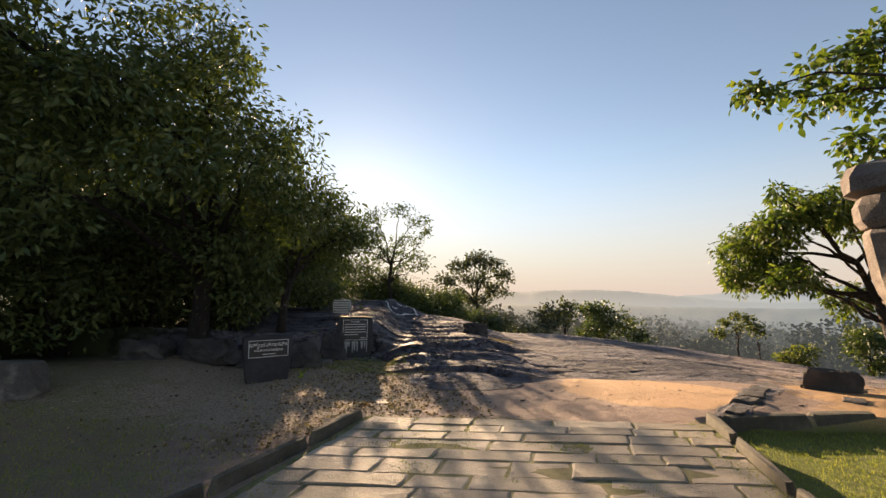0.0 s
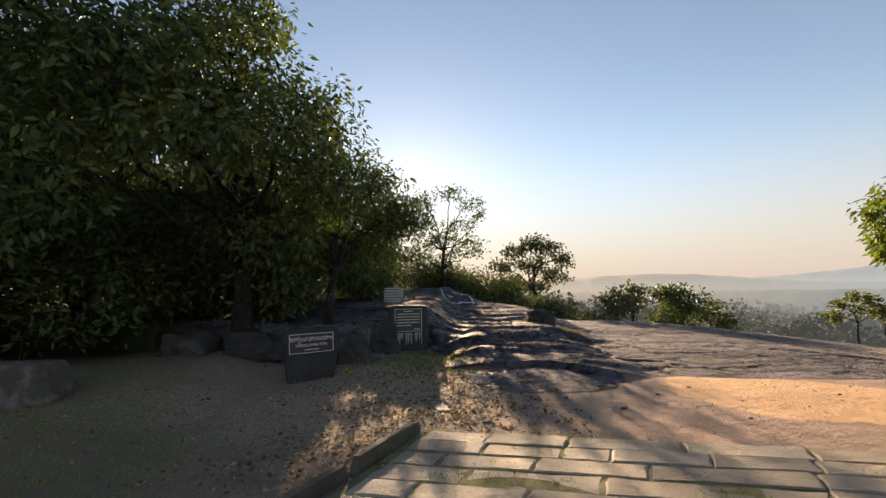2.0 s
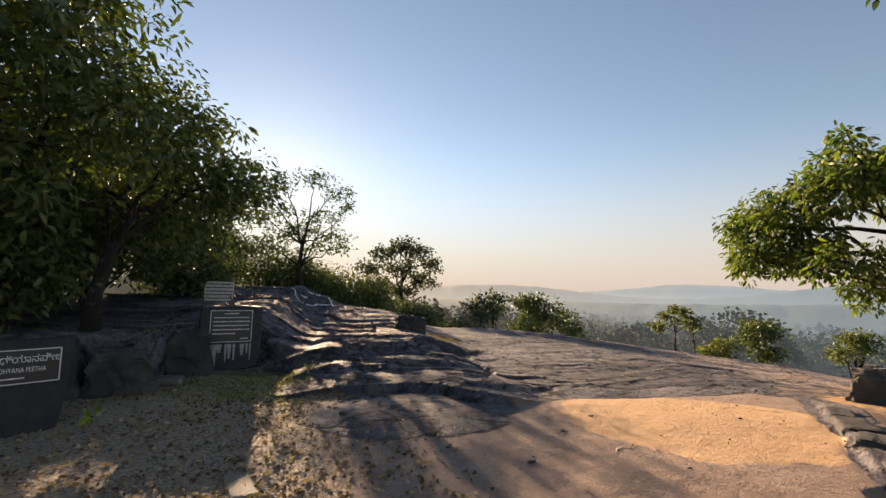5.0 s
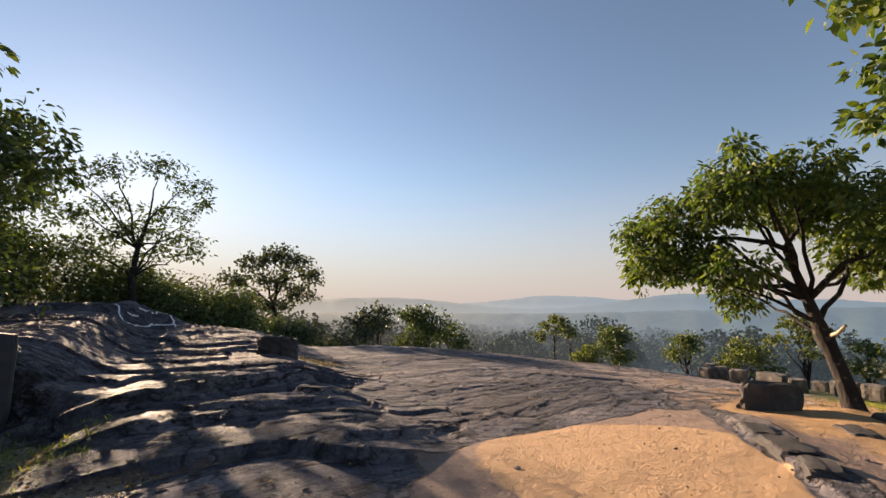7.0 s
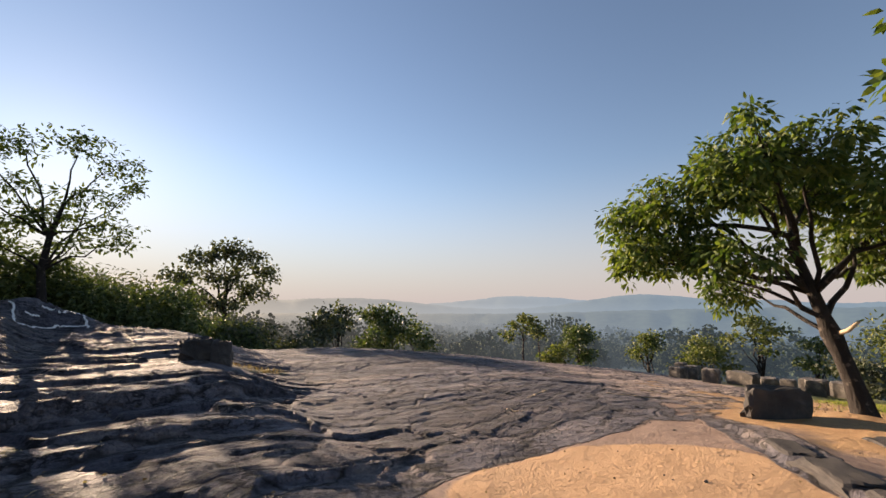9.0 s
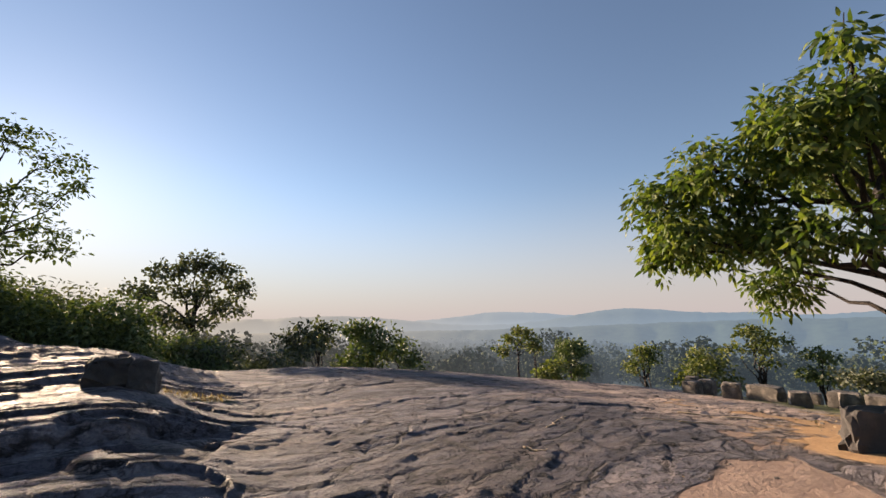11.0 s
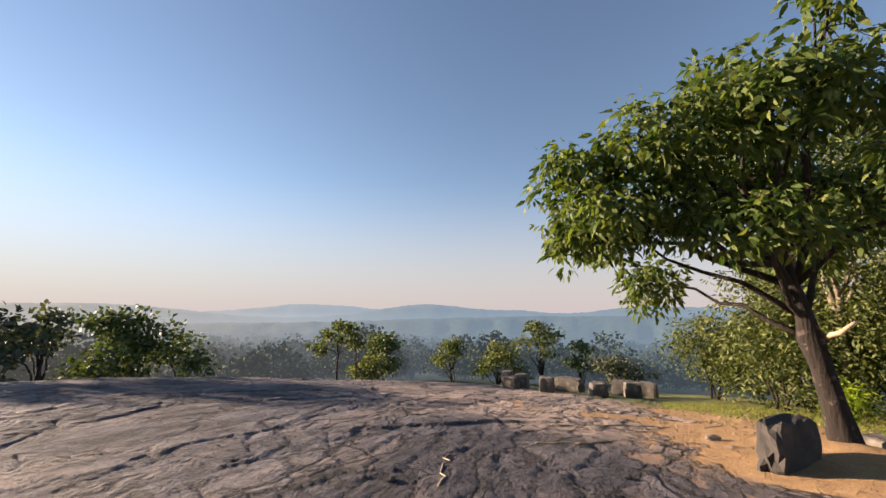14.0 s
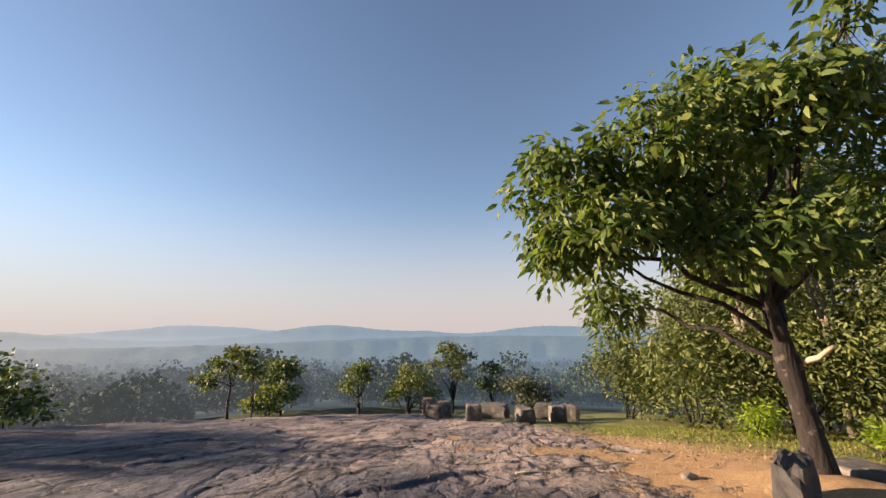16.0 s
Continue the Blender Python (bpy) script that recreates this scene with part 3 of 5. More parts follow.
def build_ground():
    xs, ys = graded(-3.6, 10.2, 0.034, -4700, 4700, 1.10), graded(4.9, 15.6, 0.032, -3000, 4700, 1.10)
    X, Y = np.meshgrid(xs, ys)
    x, y = X.ravel(), Y.ravel()
    z = ground_z(x, y)
    nx, ny = len(xs), len(ys)
    i = (np.arange(ny - 1)[:, None] * nx + np.arange(nx - 1)[None]).ravel()
    me = bpy.data.meshes.new("ground")
    n = len(i)
    me.vertices.add(len(x)), me.loops.add(4 * n), me.polygons.add(n)
    me.vertices.foreach_set("co", np.stack([x, y, z], 1).ravel())
    me.loops.foreach_set("vertex_index", np.stack([i, i + 1, i + nx + 1, i + nx], 1).ravel().astype(np.int32))
    me.polygons.foreach_set("loop_start", (np.arange(n) * 4).astype(np.int32))
    me.update(calc_edges=True)
    me.shade_smooth()
    nz = fbm(x * 0.9, y * 0.9, 61, 4)
    rock = rock_mask(x, y)
    dsand = np.hypot((x - 3.45) / 1.62, (y - 6.75 + 0.12 * (x - 3.4)) / 1.30)
    sand = (1 - sstep(0.82, 1.10, dsand + 0.16 * nz)) * (1 - rock)
    lawn_r = sstep(2.6, 2.8, x - 0.36 * (y - 3.6)) * (1 - sstep(5.0, 5.2, y)) * (1 - sstep(9, 11, x))
    lawn_l = sstep(0.0, 1.6, -1.9 - x - 0.7 * (y - 4.2) + nz) * sstep(-6, -1, 5.2 - y + nz)
    mead = sstep(0.0, 2.5, (x - 8.6) - 0.9 * (y - 5.6) + 1.6 * nz) * sstep(8.5, 10.0, x + nz)
    near_sign = 0.62 * (1 - sstep(0.6, 1.3, np.hypot((x + 1.7) / 1.1, (y - 9.0) / 0.8) + 0.5 * nz))
    tuft = 0.42 * (1 - sstep(0.5, 1.0, np.hypot((x - 2.2) / 0.8, (y - 13.4) / 0.5) + 0.4 * nz))
    grass = np.clip(np.maximum.reduce([lawn_r, 0.42 * lawn_l, 0.75 * mead, near_sign, tuft]), 0, 1)
    orange = sstep(0.0, 1.2, x - 5.2 - 0.55 * (y - 6) + nz) * (1 - sstep(24, 30, x))
    orange = np.maximum(orange, 0.62 * (1 - sstep(0.6, 1.2, np.hypot((x - 9.2) / 1.8, (y - 11.4) / 1.0) + 0.5 * nz)))
    litter = (1 - sstep(-0.6, 0.6, x + 0.35 + 0.5 * (y - 6.5) * 0 + 0.6 * nz)) * sstep(4.2, 5.5, y + nz)
    d, o = rim(x, y)
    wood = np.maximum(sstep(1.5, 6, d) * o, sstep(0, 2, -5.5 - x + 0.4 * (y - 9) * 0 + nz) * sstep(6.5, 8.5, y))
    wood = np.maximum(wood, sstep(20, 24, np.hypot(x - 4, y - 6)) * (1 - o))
    one = np.ones_like(x)
    for name, cols in (("zone", (rock, sand, grass, one)), ("zone2", (litter, orange, wood, one))):
        a = me.color_attributes.new(name, 'FLOAT_COLOR', 'POINT')
        a.data.foreach_set("color", np.stack(cols, 1).ravel().astype(np.float32))
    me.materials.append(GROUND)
    ob = new("ground", me)
    # ground past 70 m takes the material with haze painted in
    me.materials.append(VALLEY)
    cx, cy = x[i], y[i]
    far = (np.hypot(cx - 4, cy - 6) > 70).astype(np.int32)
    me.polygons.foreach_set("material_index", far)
    return tagged(ob, "bare granite hilltop with sand, soil and grass patches", "ground", kind="structure")


build_ground()

# ---- far country ----
def build_hills():
    def ridge(name, dist, bumps, base_el, foot, seed, mat):
        az = np.radians(np.linspace(-60, 150, 520))
        el = np.full(len(az), base_el)
        for c, w, h in bumps:
            el = el + h * np.exp(-0.5 * ((np.degrees(az) - c) / w) ** 2)
        el = el + 0.10 * fbm(np.degrees(az) * 0.35, az * 0 + seed, seed, 4) + 0.05 * vnoise(np.degrees(az) * 3.5, az * 0, seed + 1)
        top = np.tan(np.radians(el)) * dist + 1.4
        rows = []
        for k, (dr, dz) in enumerate(((-0.16, 0.0), (-0.09, 0.45), (-0.04, 0.8), (0.0, 1.0), (0.10, 0.6), (0.2, 0.0))):
            r = dist * (1 + dr + 0.02 * vnoise(np.degrees(az) * 0.5, az * 0 + k, seed + 2))
            z = foot + (top - foot) * dz
            rows.append(np.stack([np.sin(az) * r, np.cos(az) * r, z], 1))
        n = len(az)
        v = np.concatenate(rows)
        f = [(a * n + i, a * n + i + 1, (a + 1) * n + i + 1, (a + 1) * n + i) for a in range(len(rows) - 1) for i in range(n - 1)]
        ob = part(name, (v, f), mat, smooth=True)
        return tagged(ob, "wooded hills with pale blue haze painted in", "hills", kind="structure")
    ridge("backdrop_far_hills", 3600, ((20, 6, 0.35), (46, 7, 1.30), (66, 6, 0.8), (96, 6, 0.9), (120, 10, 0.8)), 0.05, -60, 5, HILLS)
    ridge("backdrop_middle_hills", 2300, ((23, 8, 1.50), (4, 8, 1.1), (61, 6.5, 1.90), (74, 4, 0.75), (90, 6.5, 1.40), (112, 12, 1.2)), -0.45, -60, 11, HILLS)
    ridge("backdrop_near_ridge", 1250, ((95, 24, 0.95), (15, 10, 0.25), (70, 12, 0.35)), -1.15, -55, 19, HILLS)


build_hills()


def build_woods():
    """Wooded valley: crowns of leaf clumps over the falling ground."""
    rng = np.random.default_rng(8)
    for k, (r0, r1, count, w, clump) in enumerate(((42, 95, 380, 2.7, 0.42), (95, 240, 1500, 4.0, 0.85), (240, 800, 3600, 6.5, 2.4))):
        az = np.radians(rng.uniform(-38, 125, count))
        r = np.sqrt(rng.uniform(r0 ** 2, r1 ** 2, count))
        x, y = 5 + np.sin(az) * r, 3 + np.cos(az) * r
        z = ground_z(x, y)
        cs, sz = [], []
        for i in range(count):
            s = w * rng.uniform(0.55, 1.35)
            h = s * rng.uniform(0.9, 1.5)
            n = 130 if k < 1 else (60 if k < 2 else 32)
            d = rng.normal(0, 1, (n, 3))
            d /= np.linalg.norm(d, axis=1, keepdims=True)
            d[:, 2] = np.abs(d[:, 2]) * 1.0 - 0.25
            q = np.array((x[i], y[i], z[i] + h * 0.75)) + d * np.array((s, s, h)) * rng.uniform(0.65, 1.0, (n, 1))
            cs.append(q)
        c = np.concatenate(cs)
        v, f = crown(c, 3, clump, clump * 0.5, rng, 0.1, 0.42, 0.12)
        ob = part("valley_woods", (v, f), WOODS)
        tagged(ob, "valley woodland of rounded tree crowns with painted haze", "woods", kind="stuff")


build_woods()


# ---- paved path with kerbs ----
U, V = Vector((0.993, -0.115, 0)), Vector((0.345, 0.939, 0))
CORNER = Vector((-1.12, 5.22, 0))


def build_path():
    rng = random.Random(4)
    path = thing("pavement", "path of worn rectangular granite slabs with mossy joints", "path", kind="structure")
    row_v, n = 0.0, 0
    bed = bmesh.new()
    q = [CORNER + U * a + V * b for a, b in ((-0.05, 0.02), (4.25, 0.02), (4.25, -8.6), (-0.05, -8.6))]
    bed.faces.new([bed.verts.new((p.x, p.y, 0.144)) for p in q])
    part("joint_bed", bed, PATH_BED, path)
    while row_v > -8.4:
        dv = rng.uniform(0.25, 0.36)
        u = rng.uniform(-0.25, 0.0)
        while u < 4.1:
            du = rng.choice((0.45, 0.6, 0.75, 0.9, 1.05)) * rng.uniform(0.85, 1.1)
            a0, a1 = max(u, 0.02), min(u + du, 4.2)
            if a1 - a0 > 0.14:
                paver(path, a0 + 0.008, a1 - 0.008, row_v - dv + 0.007, row_v - 0.007, rng)
                n += 1
            u += du
        row_v -= dv


def paver(parent, a0, a1, b0, b1, rng):
    """One slab: crooked outline, worn edge, slightly dished top."""
    j = lambda s: rng.uniform(-s, s)
    out = []
    for (a, b, c, d) in ((a0, b0, a1, b0), (a1, b0, a1, b1), (a1, b1, a0, b1), (a0, b1, a0, b0)):
        for t in (0.0, 0.36, 0.68):
            out.append((a + (c - a) * t + j(0.013), b + (d - b) * t + j(0.011)))
    ca, cb = (a0 + a1) / 2, (b0 + b1) / 2
    lift, ta, tb = 0.150 + j(0.009), j(0.012), j(0.02)
    vs, fs = [], []
    for inset, h in ((0.0, -0.05), (0.0, -0.008), (0.020, 0.004)):
        for a, b in out:
            k = 1 - inset / max(0.12, math.hypot(a - ca, b - cb))
            p = CORNER + U * (ca + (a - ca) * k) + V * (cb + (b - cb) * k)
            vs.append((p.x, p.y, lift + h + ta * (a - ca) + tb * (b - cb) + (j(0.003) if h > 0 else 0)))
    c = CORNER + U * ca + V * cb
    vs.append((c.x, c.y, lift + 0.001))
    for r in range(2):
        for k in range(12):
            fs.append((r * 12 + k, r * 12 + (k + 1) % 12, r * 12 + 12 + (k + 1) % 12, r * 12 + 12 + k))
    for k in range(12):
        fs.append((24 + k, 24 + (k + 1) % 12, 36))
    part("paving_slab", (vs, fs), PAVER, parent)


def build_kerbs():
    rng = random.Random(7)

    def kerb(name, label, start, way, length, z0, z1, width):
        root = thing(name, label, "kerb", kind="structure")
        at = 0.0
        while at < length:
            L = min(rng.uniform(0.8, 1.5), length - at)
            if L < 0.15:
                break
            p = Vector(start) + Vector(way) * (at + L / 2)
            bm = chunk(L - 0.012, width * rng.uniform(0.9, 1.1), z1 - z0 + rng.uniform(-0.012, 0.012), rng.uniform(0, 50), 2, 0.03, 0.06)
            ob = part("kerb_stone", bm, KERB, root)
            ob.matrix_world = Matrix.Translation((p.x, p.y, z0)) @ Matrix.Rotation(math.atan2(way[1], way[0]), 4, 'Z')
            at += L
    kerb("path_kerb_west", "low mossy stone kerb along the paved path", (-1.20, 5.20, 0), (-0.41, -0.912, 0), 7.0, 0.0, 0.26, 0.075)
    kerb("path_kerb_east", "low stone kerb between path and lawn", (3.16, 4.92, 0), (-0.345, -0.939, 0), 8.0, -0.12, 0.26, 0.085)
    kerb("lawn_kerb", "dark stone kerb at the end of the lawn", (3.45, 5.10, 0), (0.998, 0.05, 0), 2.25, -0.12, 0.15, 0.16)


PATH_BED = plain_mat("mossy_joint_soil", (0.135, 0.125, 0.055), 0.95, 6.0, 0.5)
build_kerbs()


def build_pillar():
    """Weathered carved pillar: shaft that swells into a moulded head with a heavy cap block."""
    x, y = 2.79, 2.17
    root = thing("stone_pillar", "weathered carved stone pillar with a swelling head", "pillar", pose(x, y, gz(x, y) - 0.2, 0, 0, 20))

    def ring_block(spec, seed):
        bm = bmesh.new()
        last = None
        for z, w in spec:
            ring = []
            for k in range(20):
                a = 2 * math.pi * k / 20
                q = max(abs(math.cos(a)), abs(math.sin(a)))
                r = w * (0.55 + 0.45 / q) * 0.80
                nv = noise.noise(Vector((math.cos(a) * 2 + seed, math.sin(a) * 2, z * 3))) * 0.035
                ring.append(bm.verts.new(((r + nv) * math.cos(a), (r + nv) * math.sin(a), z + nv * 0.4)))
            if last:
                for k in range(20):
                    bm.faces.new((last[k], last[(k + 1) % 20], ring[(k + 1) % 20], ring[k]))
            else:
                bm.faces.new(list(reversed(ring)))
            last = ring
        bm.faces.new(last)
        return bm
    part("shaft", ring_block([(-0.1, 0.27), (0.4, 0.265), (1.0, 0.26), (1.5, 0.265), (1.86, 0.27), (1.90, 0.30)], 1), PILLAR, root)
    part("head", ring_block([(1.905, 0.29), (1.95, 0.315), (2.05, 0.335), (2.2, 0.355), (2.34, 0.37), (2.37, 0.35)], 5), PILLAR, root)
    part("upper_head", ring_block([(2.375, 0.36), (2.42, 0.39), (2.52, 0.40), (2.585, 0.37)], 9), PILLAR, root)
    part("cap", ring_block([(2.59, 0.36), (2.62, 0.44), (2.72, 0.44), (2.80, 0.38), (2.83, 0.25)], 13), PILLAR, root)


build_pillar()


# ---- name boards ----
def words(name, text, size, material, parent, m, squeeze=1.0):
    cu = bpy.data.curves.new(name, 'FONT')
    cu.body, cu.size, cu.extrude = text, size, 0.002
    cu.align_x, cu.align_y = 'CENTER', 'CENTER'
    ob = new(name, cu)
    dg = bpy.context.evaluated_depsgraph_get()
    me = bpy.data.meshes.new_from_object(ob.evaluated_get(dg))
    bpy.data.objects.remove(ob)
    me.materials.clear()
    me.materials.append(material)
    o2 = new(name, me)
    o2.parent = parent
    o2.matrix_local = m @ Matrix.Diagonal((squeeze, 1, 1, 1))
    return o2


def bar(w, h, d=0.003, seed=0):
    """A thin raised strip with a slightly uneven outline, flat in x and z."""
    rng = random.Random(seed)
    vs, fs = [], []
    n = max(3, int(w / 0.02))
    for i in range(n + 1):
        x = -w / 2 + w * i / n
        a, b = h / 2 * rng.uniform(0.55, 1.1), h / 2 * rng.uniform(0.55, 1.1)
        vs += [(x, -d, -a), (x, -d, b), (x, 0.001, -a), (x, 0.001, b)]
    for i in range(n):
        k = 4 * i
        fs += [(k, k + 4, k + 5, k + 1), (k + 1, k + 5, k + 7, k + 3), (k + 2, k + 6, k + 4, k)]
    return vs, fs


def slab_shape(w_bot, w_top, h, t, seed):
    """An upright board of stone, wider at the top, with chipped edges."""
    bm = chunk(1, 1, 1, seed, 4, 0.012, 0.0)
    for v in bm.verts:
        k = v.co.z
        v.co = Vector((v.co.x * (w_bot + (w_top - w_bot) * k) / 0.95, v.co.y * t, v.co.z * h / 0.985))
    return bm


def rim_frame(w, h, t, d=0.004):
    pcs = []
    for x, z, ww, hh in ((0, h / 2, w, t), (0, -h / 2, w, t), (-w / 2, 0, t, h), (w / 2, 0, t, h)):
        pcs.append(([(x + a * ww / 2, -d, z + b * hh / 2) for a, b in ((-1, -1), (1, -1), (1, 1), (-1, 1))]
                    + [(x + a * ww / 2, 0.001, z + b * hh / 2) for a, b in ((-1, -1), (1, -1), (1, 1), (-1, 1))],
                    [(0, 1, 2, 3), (0, 4, 5, 1), (1, 5, 6, 2), (2, 6, 7, 3), (3, 7, 4, 0)]))
    return join(pcs)


def build_signs():
    # name board of the meditation seat
    x, y = -3.17, 7.22
    ang = 36
    z = gz(x, y) - 0.06
    s1 = thing("name_board", "black slate name board with white bilingual lettering", "sign", pose(x, y, z, -4, 0, ang))
    part("slab", slab_shape(0.66, 0.84, 0.84, 0.11, 3), SLATE, s1)
    face = -0.062
    part("panel", chunk_panel(0.68, 0.30, face, 0.62), PANEL, s1)
    f = part("border", rim_frame(0.66, 0.28, 0.008), WHITE, s1)
    f.location = (0, face - 0.006, 0.62)
    words("lettering", "\u0c95\u0cb5\u0cbf\u0cb6\u0cc8\u0cb2\u0ca6 \u0ca7\u0ccd\u0caf\u0cbe\u0ca8\u0caa\u0cc0\u0ca0", 0.084, WHITE, s1, pose(0, face - 0.007, 0.68, 90, 0, 0), 0.80)
    words("lettering", "KAVISHYLA DHYANA PEETHA", 0.060, WHITE, s1, pose(0, face - 0.007, 0.59, 90, 0, 0), 0.60)
    b = part("underline", bar(0.22, 0.012, 0.003, 2), WHITE, s1)
    b.location = (0, face - 0.006, 0.525)
    # notice with verse
    x, y = -2.14, 10.1
    z = gz(x, y) - 0.02
    s2 = thing("notice_slab", "dark stone notice slab with white lines and lime streaks", "sign", pose(x, y, z, -3, 0, 14))
    part("slab", slab_shape(0.84, 0.84, 0.99, 0.15, 8), SLATE, s2)
    part("panel", chunk_panel(0.60, 0.50, -0.082, 0.68), PANEL, s2)
    f = part("border", rim_frame(0.585, 0.485, 0.009), WHITE, s2)
    f.location = (0, -0.088, 0.68)
    rng = random.Random(5)
    for k, (w, off) in enumerate(((0.20, 0.0), (0.50, 0.0), (0.52, 0.0), (0.50, 0.0), (0.52, 0.0), (0.32, -0.10), (0.12, 0.19))):
        b = part("text_line", bar(w, 0.022, 0.003, k), GREYPAINT, s2)
        b.location = (off, -0.088, 0.875 - 0.062 * k - (0.02 if k == 6 else 0))
    for k in range(9):
        h = rng.uniform(0.12, 0.34)
        bm = bmesh.new()
        xx = -0.30 + 0.075 * k + rng.uniform(-0.02, 0.02)
        w = rng.uniform(0.015, 0.04)
        top = [bm.verts.new((xx - w, -0.084, 0.40)), bm.verts.new((xx + w, -0.084, 0.40))]
        bot = [bm.verts.new((xx + w * 0.5, -0.084, 0.40 - h)), bm.verts.new((xx - w * 0.4, -0.084, 0.40 - h))]
        bm.faces.new(top + bot)
        part("lime_streak", bm, CHALK, s2)
    # small notice on an iron stand up on the rock
    x, y = -2.86, 12.0
    z = gz(x, y)
    s3 = thing("small_notice", "small pale notice board on an iron stand", "sign", pose(x, y, z, 0, 0, 12))
    lift = 1.20 - z
    bd = part("board", chunk(0.52, 0.03, 0.40, 4, 2, 0.01, 0), GREYPAINT, s3)
    bd.matrix_local = pose(0, 0, lift, -12)
    for k in range(5):
        b = part("text_line", bar(0.48, 0.022, 0.003, k + 20), SLATE, s3)
        b.matrix_local = pose(0, -0.024 + 0.085 * 0.2 * 0, lift, -12) @ pose(0, 0, 0.06 + 0.072 * k)
    for a, b in (((-0.2, 0.01, lift + 0.1), (-0.24, 0.05, -0.05)), ((0.2, 0.01, lift + 0.1), (0.34, -0.05, -0.05)), ((0.2, 0.01, lift + 0.1), (0.2, 0.3, -0.05))):
        part("leg", tube([a, b], [0.013, 0.013], 6), METAL, s3)


def chunk_panel(w, h, y, z):
    bm = bmesh.new()
    bmesh.ops.create_cube(bm, size=1)
    for v in bm.verts:
        v.co = Vector((v.co.x * w, y + v.co.y * 0.012, z + v.co.z * h))
    bmesh.ops.bevel(bm, geom=bm.edges[:], offset=0.003, segments=1, affect='EDGES')
    return bm


build_signs()


# ---- loose stones ----
def rock(name, label, x, y, rz, dims, seed, mat=DARK_ROCK, category="boulder", group="", sink=0.04, rough=0.16, taper=0.15, tilt=0):
    bm = chunk(*dims, seed, 5, rough, taper)
    ob = part(name, bm, mat)
    ob.matrix_world = pose(x, y, gz(x, y) - sink, tilt, 0, rz)
    return tagged(ob, label, category, group)


rock("boulder", "large dark angular boulder beside the tree", 7.15, 7.16, -32, (0.80, 0.24, 0.42), 3.3, rough=0.13, taper=0.10, sink=0.03)
rock("boulder", "dark rough boulder lying on bare rock", 1.12, 13.30, 8, (0.44, 0.40, 0.38), 7.1, rough=0.2, sink=0.0)
rock("boulder", "dark squared boulder lying on bare rock", 1.50, 13.22, -10, (0.36, 0.40, 0.43), 9.4, rough=0.12)
rock("stone_block", "pale grey stone block under the trees", -5.95, 5.30, 12, (1.25, 0.5, 0.50), 5.2, mat=BLOCK, category="stone block", rough=0.05)
rock("boulder", "low dark boulder behind the name board", -2.95, 8.62, 10, (0.7, 0.4, 0.50), 21.0, rough=0.26, taper=0.35)
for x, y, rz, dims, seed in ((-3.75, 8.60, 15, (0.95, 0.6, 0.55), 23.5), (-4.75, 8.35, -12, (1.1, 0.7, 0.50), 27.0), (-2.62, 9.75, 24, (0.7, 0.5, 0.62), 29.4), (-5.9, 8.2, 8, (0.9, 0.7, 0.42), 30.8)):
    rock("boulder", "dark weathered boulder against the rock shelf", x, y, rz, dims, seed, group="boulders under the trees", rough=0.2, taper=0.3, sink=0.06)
rock("flat_stone", "flat pale stone slab lying on a ledge", -2.75, 9.15, 6, (0.62, 0.4, 0.09), 14.0, mat=BLOCK, category="stone slab", rough=0.06, sink=0.01)
rock("flat_stone", "smooth pale stone slab set flush in the soil", -1.08, 6.12, 20, (0.18, 0.46, 0.04), 17.0, mat=PAVER, category="stone slab", rough=0.10, sink=0.025)
for k, (x, y, s, h) in enumerate(((5.05, 6.62, 0.50, 0.13), (4.62, 6.22, 0.62, 0.15), (4.20, 5.84, 0.50, 0.16), (6.2, 6.15, 0.55, 0.13), (3.68, 5.36, 0.42, 0.13))):
    rock("outcrop_rock", "jagged dark rock bordering the sand", x + 0.12, y - 0.12, 38 + 9 * math.sin(k * 2.3), (s * 1.05, s * 0.6, h * 0.72), 31 + k * 3.7, category="rock", group="rocks round the sand", rough=0.13, taper=0.25, sink=0.07)
for x, y, rz, dims, seed in ((8.35, 6.02, 30, (0.75, 0.42, 0.15), 41.0), (7.85, 5.80, -15, (0.50, 0.34, 0.13), 44.2), (8.85, 5.70, 10, (0.60, 0.40, 0.16), 47.9), (7.55, 6.05, 50, (0.34, 0.22, 0.14), 52.3)):
    rock("root_rock", "low brown rock half buried at the tree's foot", x, y, rz, dims, seed, BLOCK, "rock", "rocks at the tree's foot", 0.05, 0.14, 0.3)
for k, (x, y, rz, dims) in enumerate((
        (16.7, 12.75, 10, (0.50, 0.45, 0.62)), (15.2, 12.15, -8, (0.52, 0.50, 0.46)), (15.9, 12.0, 5, (0.50, 0.50, 0.56)), (14.6, 10.9, 12, (0.55, 0.50, 0.52)),
        (15.9, 10.5, -14, (0.55, 0.98, 0.52)), (14.95, 9.55, 20, (0.58, 0.50, 0.44)), (17.4, 9.8, 0, (0.45, 0.45, 0.40)), (16.7, 9.0, -10, (0.55, 0.75, 0.54)),
        (15.5, 8.7, 15, (0.46, 0.50, 0.54)), (16.4, 8.3, -6, (0.62, 0.58, 0.55)))):
    rock("seat_stone", "squared weathered stone block used as a seat", x, y, rz, tuple(0.86 * d for d in dims), 60 + 5.1 * k, BLOCK, "stone block", "ring of seat stones", 0.03, 0.05, 0.04)


